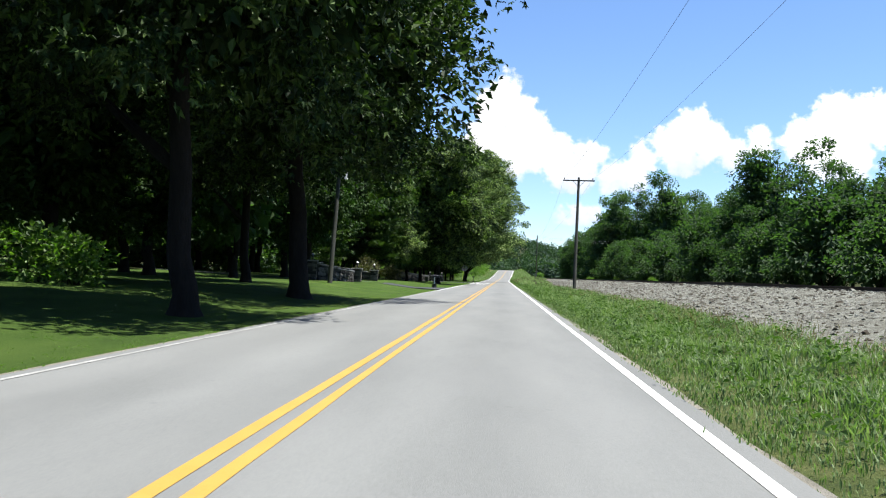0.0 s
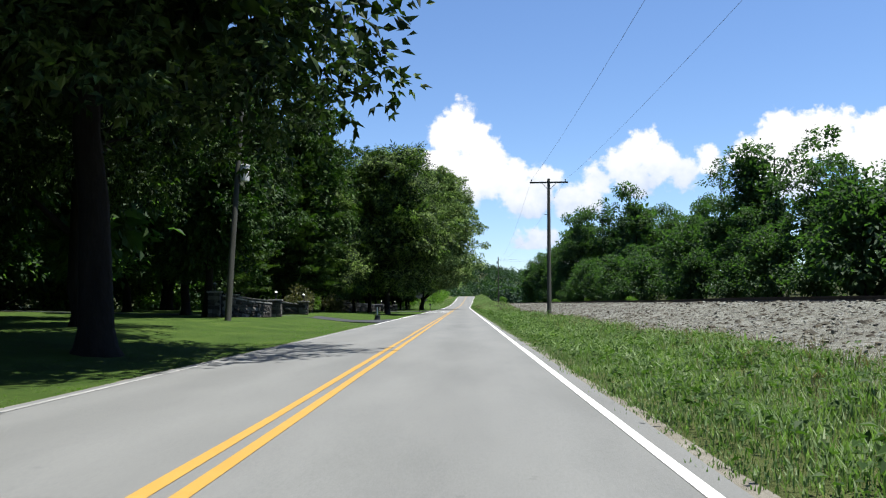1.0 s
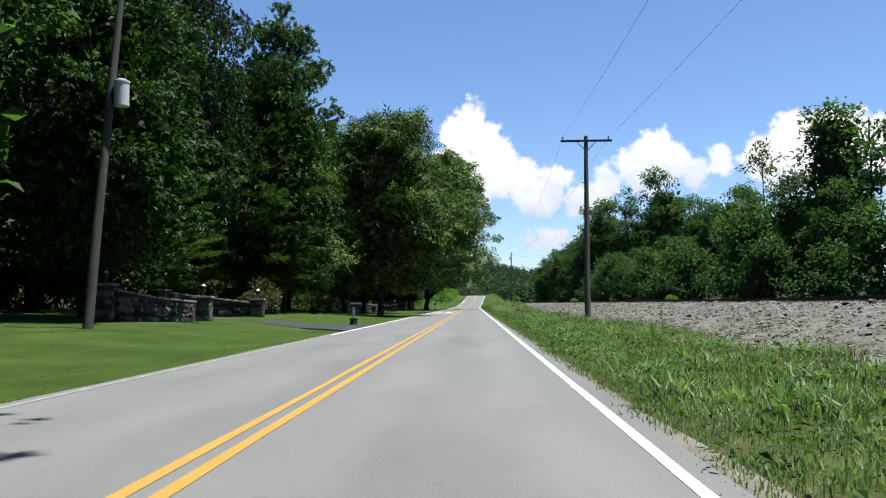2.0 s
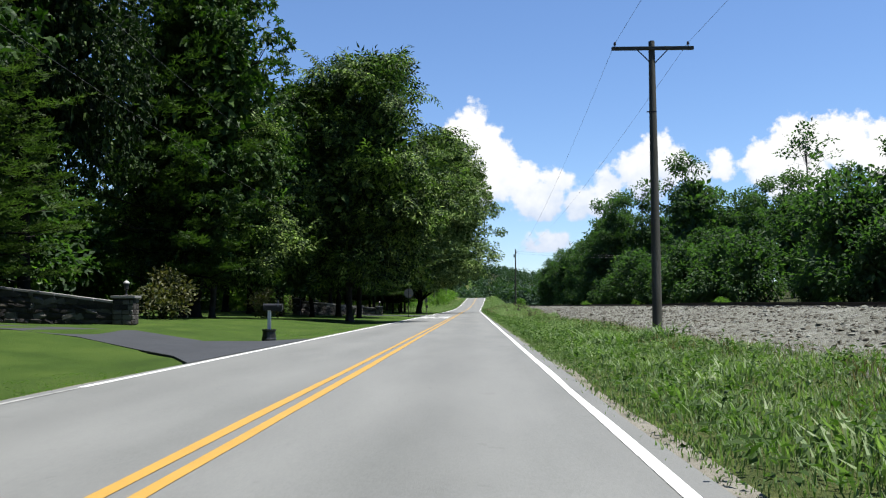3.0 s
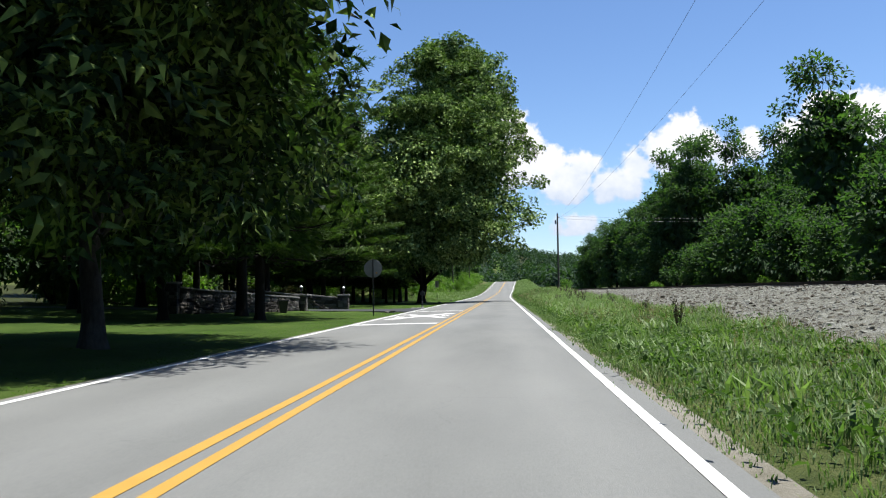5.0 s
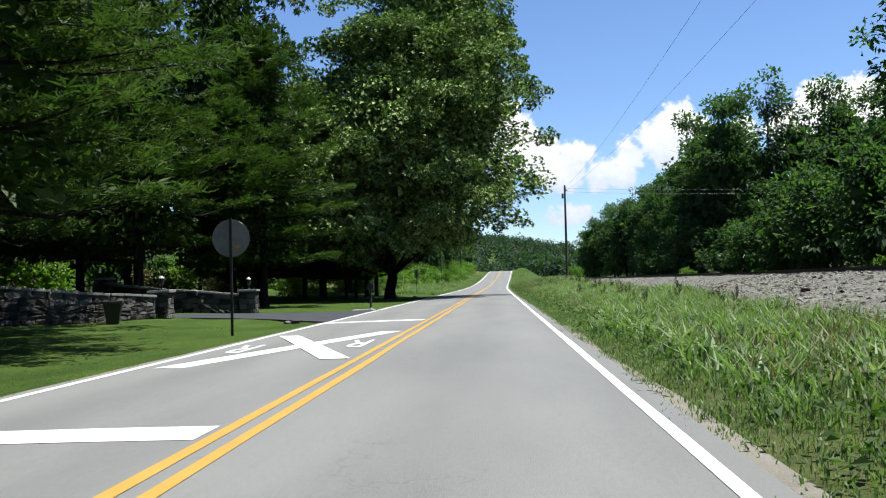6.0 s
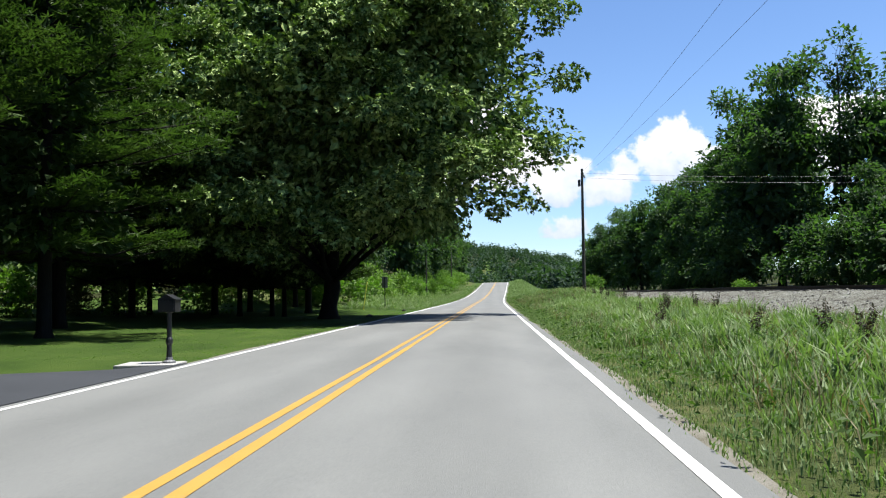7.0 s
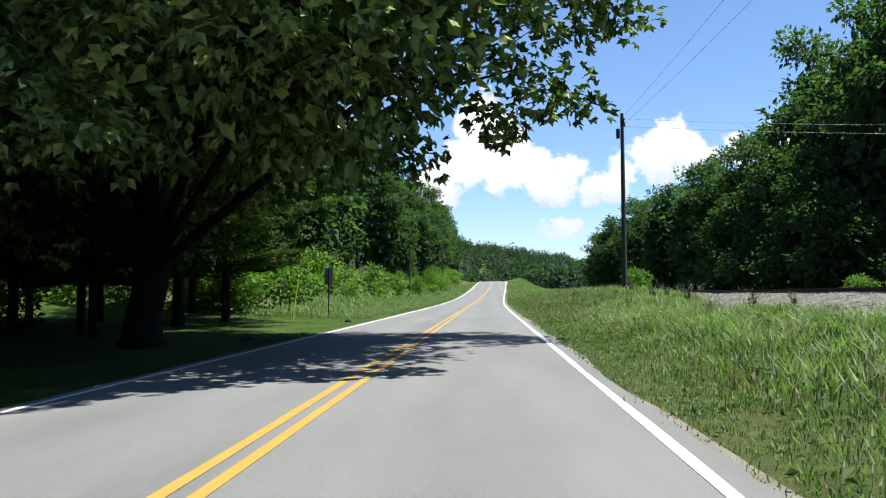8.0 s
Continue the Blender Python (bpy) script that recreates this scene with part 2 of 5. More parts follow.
POLE_WOOD = surface("weathered_pole_wood", [(0.3, (0.023, 0.022, 0.017)), (0.55, (0.048, 0.050, 0.042)), (0.75, (0.085, 0.087, 0.077))], 2.0, 30, 0.9, 0.7, 26, 0.01, stretch=(3, 3, 0.12), spec=0.2)
DARK_METAL = surface("dark_weathered_metal", [(0.3, (0.013, 0.014, 0.015)), (0.7, (0.039, 0.039, 0.041))], 4, 40, 0.5, 0.1, metal=0.7)
GALV = surface("dull_galvanised_steel", [(0.3, (0.104, 0.108, 0.112)), (0.7, (0.164, 0.168, 0.173))], 5, 40, 0.55, 0.1, metal=0.4)
TRANSFORMER = surface("pale_grey_enamel", [(0.3, (0.290, 0.297, 0.297)), (0.7, (0.415, 0.422, 0.415))], 3, 30, 0.45, 0.1, spec=0.5)
PORCELAIN = surface("brown_porcelain", [(0.3, (0.035, 0.022, 0.017)), (0.7, (0.060, 0.039, 0.030))], 4, 30, 0.25, 0.0, spec=0.6)
WIRE = surface("aluminium_wire", [(0.3, (0.072, 0.072, 0.075)), (0.7, (0.099, 0.099, 0.102))], 4, 30, 0.5, 0.0, metal=0.4)
RAIL_STEEL = surface("rusty_rail_steel", [(0.3, (0.013, 0.009, 0.008)), (0.7, (0.035, 0.024, 0.018))], 3, 40, 0.7, 0.3, metal=0.3)
TIE_WOOD = surface("creosoted_sleeper", [(0.3, (0.013, 0.011, 0.009)), (0.7, (0.043, 0.037, 0.030))], 3, 25, 0.95, 0.6, stretch=(0.3, 3, 3))
FIELD_STONE = surface("field_stone", [(0.15, (0.021, 0.019, 0.018)), (0.45, (0.049, 0.046, 0.042)), (0.6, (0.065, 0.058, 0.049)), (0.9, (0.106, 0.102, 0.094))], 3.0, 22, 0.9, 0.8, 18, 0.03, island=0.9, spec=0.2)
MORTAR = surface("grey_mortar", [(0.3, (0.026, 0.024, 0.022)), (0.7, (0.056, 0.053, 0.048))], 3, 30, 0.95, 0.6)
CAP_STONE = surface("cap_stone", [(0.3, (0.121, 0.119, 0.112)), (0.7, (0.194, 0.190, 0.177))], 2, 25, 0.85, 0.5, island=0.3)
CONCRETE = surface("pale_concrete", [(0.3, (0.190, 0.190, 0.179)), (0.7, (0.288, 0.282, 0.265))], 2, 30, 0.9, 0.4)
WHITE_WOOD = surface("white_painted_wood", [(0.25, (0.380, 0.380, 0.366)), (0.6, (0.539, 0.539, 0.525))], 3, 25, 0.6, 0.2)
BLACK_PAINT = surface("black_painted_metal", [(0.3, (0.006, 0.007, 0.008)), (0.7, (0.017, 0.017, 0.019))], 4, 30, 0.4, 0.1)
LAMP_GLASS = surface("milky_lamp_glass", [(0.3, (0.249, 0.249, 0.236)), (0.7, (0.323, 0.323, 0.311))], 5, 30, 0.25, 0.0, spec=0.5)
YELLOW_PLASTIC = surface("yellow_marker_plastic", [(0.3, (0.50, 0.50, 0.06)), (0.7, (0.62, 0.62, 0.12))], 5, 30, 0.5, 0.0)
ORANGE_STICKER = surface("faded_orange_sticker", [(0.3, (0.238, 0.104, 0.009)), (0.7, (0.311, 0.147, 0.017))], 8, 60, 0.6, 0.0)
SIGN_BACK = surface("bare_aluminium_sign_back", [(0.3, (0.095, 0.099, 0.102)), (0.6, (0.147, 0.151, 0.151))], 5, 50, 0.5, 0.05, metal=0.3, stretch=(1, 1, 0.4))
STONES = surface("ballast_stone", [(0.1, (0.082, 0.078, 0.066)), (0.5, (0.130, 0.128, 0.113)), (0.9, (0.199, 0.198, 0.186))], 2, 30, 0.95, 0.3, island=0.7, spec=0.15)
TWIG = surface("dead_stalk", [(0.2, (0.039, 0.027, 0.018)), (0.8, (0.104, 0.078, 0.056))], 3, 30, 0.95, 0.0, island=0.6)
# oak: near-black stop stands for shade in the crown, light stop for sun
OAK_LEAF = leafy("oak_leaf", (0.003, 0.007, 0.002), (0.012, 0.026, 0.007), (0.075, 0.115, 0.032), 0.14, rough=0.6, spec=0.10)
MAPLE_LEAF = leafy("maple_leaf", (0.007, 0.017, 0.004), (0.020, 0.043, 0.010), (0.054, 0.092, 0.024), 0.26, rough=0.6, spec=0.12)
# walnut and sycamore: dark voids and sunlit sprays are painted by these stops
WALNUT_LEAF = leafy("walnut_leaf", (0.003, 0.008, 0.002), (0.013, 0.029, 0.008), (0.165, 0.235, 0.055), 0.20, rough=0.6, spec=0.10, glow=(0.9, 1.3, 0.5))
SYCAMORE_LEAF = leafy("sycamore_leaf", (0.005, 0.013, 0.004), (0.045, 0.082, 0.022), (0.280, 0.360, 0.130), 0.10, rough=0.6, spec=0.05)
PINE_NEEDLE = leafy("pine_needle", (0.013, 0.027, 0.007), (0.032, 0.057, 0.014), (0.061, 0.090, 0.026), 0.40, rough=0.55, spec=0.12, glow=(0.9, 1.2, 0.45))
# shifted towards blue-grey: thin haze over the woods is mixed into the colour
FOREST_LEAF = leafy("forest_leaf", (0.021, 0.040, 0.021), (0.038, 0.067, 0.033), (0.074, 0.109, 0.050), 0.48, rough=0.6, spec=0.12)
BRIGHT_LEAF = leafy("young_leaf", (0.045, 0.087, 0.018), (0.082, 0.144, 0.027), (0.141, 0.206, 0.046), 0.45)
# bluer and darker than the near woods: distance haze painted into the leaves
RIDGE_LEAF = leafy("far_forest_leaf_hazed", (0.016, 0.032, 0.022), (0.026, 0.046, 0.031), (0.040, 0.062, 0.040), 0.32, rough=0.8, spec=0.1)
GRASS_BLADE = leafy("tall_grass_blade", (0.051, 0.091, 0.029), (0.098, 0.154, 0.053), (0.180, 0.228, 0.109), 0.40, rough=0.55, spec=0.20, glow=(1.0, 1.3, 0.5))
WEED_LEAF = leafy("weed_leaf", (0.024, 0.050, 0.012), (0.039, 0.073, 0.018), (0.065, 0.099, 0.030), 0.40, rough=0.6, spec=0.12, glow=(1.0, 1.35, 0.4))
LAWN_BLADE = leafy("lawn_blade", (0.040, 0.075, 0.009), (0.057, 0.104, 0.016), (0.085, 0.133, 0.026), 0.50, rough=0.6, spec=0.2)
SEED_HEAD = leafy("brown_seed_head", (0.018, 0.019, 0.009), (0.036, 0.036, 0.017), (0.062, 0.056, 0.027), 0.25, glow=(1.1, 1, 0.7))
SHRUB_LEAF = leafy("yellow_green_shrub_leaf", (0.018, 0.030, 0.008), (0.048, 0.058, 0.018), (0.105, 0.105, 0.042), 0.40, glow=(1.1, 1.1, 0.5))
DRY_GRASS = leafy("dry_grass_blade", (0.055, 0.056, 0.024), (0.100, 0.098, 0.046), (0.180, 0.165, 0.092), 0.35, rough=0.6, spec=0.2, glow=(1.1, 1.0, 0.6))

# ---- building helpers ----


def fast(name, V, F, material, smooth=False):
    """A mesh from arrays: V (n, 3) places, F (m, k) faces of k corners."""
    V, F = np.asarray(V, dtype=np.float32), np.asarray(F, dtype=np.int32)
    me = bpy.data.meshes.new(name)
    m, k = F.shape
    me.vertices.add(len(V))
    me.vertices.foreach_set("co", V.ravel())
    me.loops.add(m * k)
    me.loops.foreach_set("vertex_index", F.ravel())
    me.polygons.add(m)
    me.polygons.foreach_set("loop_start", np.arange(m, dtype=np.int32) * k)
    me.polygons.foreach_set("use_smooth", np.full(m, smooth, dtype=bool))
    me.update(calc_edges=True)
    me.materials.append(material)
    return me


def part(name, data, material, parent, label="", smooth=False, at=None):
    """One mesh object, from a bmesh or a mesh, under a thing or a part (or on its own)."""
    if isinstance(data, bmesh.types.BMesh):
        me = bpy.data.meshes.new(name)
        bmesh.ops.recalc_face_normals(data, faces=data.faces)
        data.to_mesh(me)
        data.free()
        me.materials.append(material)
        if smooth:
            me.polygons.foreach_set("use_smooth", [True] * len(me.polygons))
        data = me
    ob = new(name, data)
    if parent is not None:
        ob.parent = parent
    if at is not None:
        ob.matrix_basis = at
    return tagged(ob, label) if label else ob


def thing(name, label, category, m=None, group="", kind=""):
    ob = new(name)
    ob.empty_display_size = 0.2
    if m is not None:
        ob.matrix_basis = m
    return tagged(ob, label, category, group, kind)


def box(bm, x0, y0, z0, x1, y1, z1, bevel=0.0):
    made = bmesh.ops.create_cube(bm, size=1.0, matrix=Matrix.Translation(((x0 + x1) / 2, (y0 + y1) / 2, (z0 + z1) / 2)) @ Matrix.Diagonal((x1 - x0, y1 - y0, z1 - z0, 1)))
    if bevel:
        edges = {e for v in made["verts"] for e in v.link_edges}
        bmesh.ops.bevel(bm, geom=list(edges), offset=bevel, segments=2, affect="EDGES", profile=0.7)
    return bm


def turned(profile, n=16):
    """A turned body from (radius, height) pairs."""
    bm = bmesh.new()
    rings = [[bm.verts.new((r * math.cos(2 * math.pi * i / n), r * math.sin(2 * math.pi * i / n), z)) for i in range(n)] for r, z in profile]
    for a, b in zip(rings, rings[1:]):
        for i in range(n):
            bm.faces.new((a[i], a[(i + 1) % n], b[(i + 1) % n], b[i]))
    bm.faces.new(rings[0][::-1])
    bm.faces.new(rings[-1])
    return bm


def tube(points, radii, n=8):
    """A tapering limb along points: places and quads."""
    P = np.asarray(points, dtype=float)
    T = np.gradient(P, axis=0)
    T /= np.linalg.norm(T, axis=1)[:, None] + 1e-9
    ref = np.where(np.abs(T[:, 2:3]) > 0.9, np.array([[1.0, 0, 0]]), np.array([[0, 0, 1.0]]))
    A = np.cross(T, ref)
    A /= np.linalg.norm(A, axis=1)[:, None] + 1e-9
    for i in range(1, len(A)):
        if np.dot(A[i], A[i - 1]) < 0:
            A[i] *= -1
    B = np.cross(T, A)
    ang = np.linspace(0, 2 * np.pi, n, endpoint=False)
    V = P[:, None] + np.asarray(radii)[:, None, None] * (np.cos(ang)[None, :, None] * A[:, None] + np.sin(ang)[None, :, None] * B[:, None])
    F = []
    for i in range(len(P) - 1):
        for j in range(n):
            F.append((i * n + j, i * n + (j + 1) % n, (i + 1) * n + (j + 1) % n, (i + 1) * n + j))
    return V.reshape(-1, 3), np.array(F)


def joined(pieces):
    Vs, Fs, k = [], [], 0
    for V, F in pieces:
        Vs.append(V)
        Fs.append(np.asarray(F) + k)
        k += len(V)
    return np.concatenate(Vs), np.concatenate(Fs)


def unit(a):
    return a / (np.linalg.norm(a, axis=-1, keepdims=True) + 1e-9)


def scatter(shape, C, D, U, S):
    """Copies of a small shape (places, quads) at C, its y along D, its z near U, of size S, in one mesh."""
    tv, tf = shape
    y = unit(D)
    x = unit(np.cross(y, U))
    z = np.cross(x, y)
    V = C[:, None] + S[:, None, None] * (tv[None, :, 0:1] * x[:, None] + tv[None, :, 1:2] * y[:, None] + tv[None, :, 2:3] * z[:, None])
    F = tf[None] + (np.arange(len(C)) * len(tv))[:, None, None]
    return V.reshape(-1, 3), F.reshape(-1, tf.shape[1])


def blades(specs):
    """Leaf shapes from (foot x, y, z, heading, length, half width, droop): one bent quad each."""
    V, F = [], []
    for fx, fy, fz, head, length, wide, droop in specs:
        d = np.array((math.sin(head), math.cos(head), 0))
        s = np.array((d[1], -d[0], 0))
        f = np.array((fx, fy, fz))
        k = len(V)
        V += [f, f + d * length * 0.45 + s * wide + np.array((0, 0, 0.10 * length)), f + d * length - np.array((0, 0, droop * length)), f + d * length * 0.45 - s * wide + np.array((0, 0, 0.10 * length))]
        F.append((k, k + 1, k + 2, k + 3))
    return np.array(V), np.array(F)


LEAF_ONE = blades([(0, 0, 0, 0, 1.0, 0.30, 0.15)])
LEAF_SPRIG = blades([(0, 0, 0, 0, 1.0, 0.24, 0.2), (0, 0, 0, 1.0, 0.85, 0.22, 0.2), (0, 0.1, 0, -1.05, 0.85, 0.22, 0.25)])
LEAF_LOBED = blades([(0, 0, 0, 0, 1.0, 0.30, 0.12), (0, 0.05, 0, 0.95, 0.85, 0.27, 0.18), (0, 0.05, 0, -0.95, 0.85, 0.27, 0.18)])
NEEDLE_TUFT = blades([(0, 0, 0, a, 1.0, 0.11, d) for a, d in ((0, -0.30), (0.85, -0.05), (-0.85, -0.20), (2.0, -0.15))])
LEAF_ROSETTE = blades([(0, 0, 0, a, l, 0.21, d) for a, l, d in ((0.1, 1.0, 0.20), (1.15, 0.9, 0.35), (2.2, 0.8, 0.45), (3.3, 0.75, 0.5), (4.3, 0.85, 0.4), (5.3, 0.95, 0.25))])


def whorl_shape():
    """Eight arching feather leaves round a twig's end, each with paired leaflets."""
    specs = []
    for k in range(8):
        a = k * 0.7854 + 0.2 * (k % 2)
        reach = 0.85 + 0.3 * ((k * 5) % 3) / 2
        for r, side in ((0.24, 1), (0.24, -1), (0.44, 1), (0.44, -1), (0.62, 1), (0.62, -1), (0.74, 0)):
            r *= reach
            specs.append((math.sin(a) * r, math.cos(a) * r, 0.20 * r - 0.50 * r * r, a + side * 0.95, 0.28 * reach, 0.048, 0.40))
    return blades(specs)


LEAF_WHORL = whorl_shape()


def crown_points(rng, H, clear, R, count, squash=0.75, lean=(0, 0), fill=0.42, lumps=5, rough=1.0, taper=0.0):
    """Places for leaf clumps in an uneven crown."""
    t = rng.random(count) ** 0.9
    prof = np.maximum(np.sin(np.pi * np.clip(t * 0.86 + 0.10, 0, 1)) ** squash, 0.12) * (1 - taper * t)
    a = rng.random(count) * 2 * np.pi
    ph = rng.random(4) * 6.28
    lump = 1 + rough * (0.16 * np.sin(lumps * a + ph[0] + 3 * t) + 0.13 * np.sin(3 * a + ph[1] - 7 * t) + 0.10 * np.sin(11 * t + ph[2] + 2 * a))
    r = R * prof * lump * rng.random(count) ** fill
    z = clear + (H - clear) * t
    return np.stack([r * np.cos(a) + lean[0] * t, r * np.sin(a) + lean[1] * t, z], 1)


def leaves(rng, anchors, spread, per, shape, size, centre, droop=0.25, flat=0.65, tumble=0.4, face=0.2):
    n = len(anchors)
    A = np.repeat(anchors, per, axis=0)
    off = rng.normal(size=(n * per, 3)) * np.array((1, 1, flat))
    far = np.linalg.norm(off, axis=1, keepdims=True)
    off = off / far * np.minimum(far, 1.45 + 0.25 * rng.random(far.shape))
    C = A + off * spread * 0.55
    centre = np.asarray(centre)
    out = unit(A - (np.repeat(centre, per, axis=0) if centre.ndim == 2 else centre))
    D = unit(off) * 0.6 + out * 0.5 + rng.normal(size=C.shape) * 0.45 + np.array((0, 0, -droop))
    U = np.array((0, 0, 0.75)) + rng.normal(size=C.shape) * tumble + unit(off) * (0.75 - face * 0.5) + out * face
    S = size * (0.7 + 0.6 * rng.random(len(C)))
    return scatter(shape, C, D, U, S)


def limbs(rng, H, clear, r0, tips, wob=0.25, sides=9, top=0.86):
    """Trunk with root flare and limbs that reach for the given tips."""
    hs = np.array([0, 0.25, 0.7, 1.6, clear * 0.6 + 0.8, clear + 0.5, (clear + H) * 0.45 + 0.5, H * 0.7, H * top])
    hs = np.unique(np.clip(hs, 0, H * top))
    pts = np.stack([np.cumsum(rng.normal(size=len(hs)) * wob * 0.3), np.cumsum(rng.normal(size=len(hs)) * wob * 0.3), hs], 1)
    pts[:3, :2] = 0
    rad = r0 * (1 - 0.9 * hs / (H * top)) ** 0.85 + 0.02
    rad[0] *= 1.55
    rad[1] *= 1.2
    pieces = [tube(pts, rad, sides)]
    for tip in tips:
        z0 = np.clip(tip[2] - np.linalg.norm(tip[:2]) * (0.55 + 0.3 * rng.random()), clear * 0.75, H * 0.75)
        i = np.searchsorted(hs, z0)
        i = min(max(i, 1), len(hs) - 1)
        f = (z0 - hs[i - 1]) / (hs[i] - hs[i - 1])
        b = pts[i - 1] * (1 - f) + pts[i] * f
        rb = min((rad[i - 1] * (1 - f) + rad[i] * f) * 0.42, 0.16)
        tip = b + (tip - b) * 0.9
        mid = b * 0.45 + tip * 0.55 + np.array((0, 0, 0.12 * np.linalg.norm(tip - b))) + rng.normal(size=3) * wob
        q = b * 0.72 + mid * 0.28 + rng.normal(size=3) * wob * 0.4
        e = mid * 0.4 + tip * 0.6 + rng.normal(size=3) * wob * 0.5
        pieces.append(tube([b, q, mid, e, tip], [rb, rb * 0.8, rb * 0.55, rb * 0.32, 0.015], 6))
        for _ in range(2):
            s = mid * 0.5 + e * 0.5
            w = s + (tip - b) * 0.28 + rng.normal(size=3) * np.array((1, 1, 0.6)) * 1.0
            pieces.append(tube([s, s * 0.5 + w * 0.5 + rng.normal(size=3) * 0.15, w], [rb * 0.32, rb * 0.2, 0.01], 5))
    return joined(pieces)


def broadleaf(name, label, category, seed, H, clear, R, clumps, per, shape, size, leaf, bark=None, r0=0.3, spread=1.5, droop=0.25, nlimbs=12, group="", fill=0.42, lean=(0, 0), squash=0.75, m=None, inner=0, inner_size=0.75, rough=1.0, shift=(0, 0), tumble=0.4, inner_at=0.66, taper=0.0, face=0.2, boughs=0, bough=(2.3, 1.4)):
    rng = np.random.default_rng(seed)
    P = crown_points(rng, H, clear, R, clumps, squash=squash, fill=fill, lean=lean, rough=rough, taper=taper)
    P[:, :2] += np.outer(1 - taper * (P[:, 2] - clear) / (H - clear), shift)
    core = None
    if boughs:  # clumps gather on the upper faces of rounded boughs
        B = crown_points(rng, H, clear, R - bough[0] * 0.5, boughs, squash=squash, fill=fill * 0.8, lean=lean, rough=rough, taper=taper)
        B[:, :2] += np.outer(1 - taper * (B[:, 2] - clear) / (H - clear), shift)
        core = np.repeat(B, clumps // boughs + 1, axis=0)[:clumps]
        d = rng.normal(size=(clumps, 3))
        d[:, 2] = np.abs(d[:, 2]) - 0.25
        P = core + unit(d) * np.array((bough[0], bough[0], bough[1])) * rng.uniform(0.7, 1.05, (clumps, 1)) * np.repeat(rng.uniform(0.75, 1.25, boughs), clumps // boughs + 1)[:clumps, None]
        core = core - np.array((0, 0, 0.5))
    centre = np.array((lean[0] * 0.4 + shift[0], lean[1] * 0.4 + shift[1], clear + (H - clear) * 0.35))
    far = P[np.argsort(-np.linalg.norm((P - centre) * np.array((1, 1, 0.8)), axis=1))]
    tips = far[:clumps // 2][rng.permutation(clumps // 2)[:nlimbs]]
    tree = thing(name, label, category, m, group)
    V, F = limbs(rng, H, clear, r0, tips)
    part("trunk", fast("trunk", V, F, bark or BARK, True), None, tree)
    V, F = leaves(rng, P, spread, per, shape, size, centre if core is None else core, droop, tumble=tumble, face=face)
    if inner:  # shaded leafage inside: coarse at the heart, finer towards the outside
        for share, at, size_ in ((0.5, 0.55, inner_size * 1.9), (1.0, inner_at, inner_size)):
            Q = centre + (crown_points(rng, H, clear, R, int(inner * share), squash=squash, fill=0.5, lean=lean, rough=rough, taper=taper) + np.array((shift[0], shift[1], 0)) - centre) * at
            V, F = joined([(V, F), leaves(rng, Q, 0.5, 1, LEAF_ONE, size_, centre, droop, tumble=0.9)])
    part("crown", fast("crown", V, F, leaf), None, tree)
    return tree


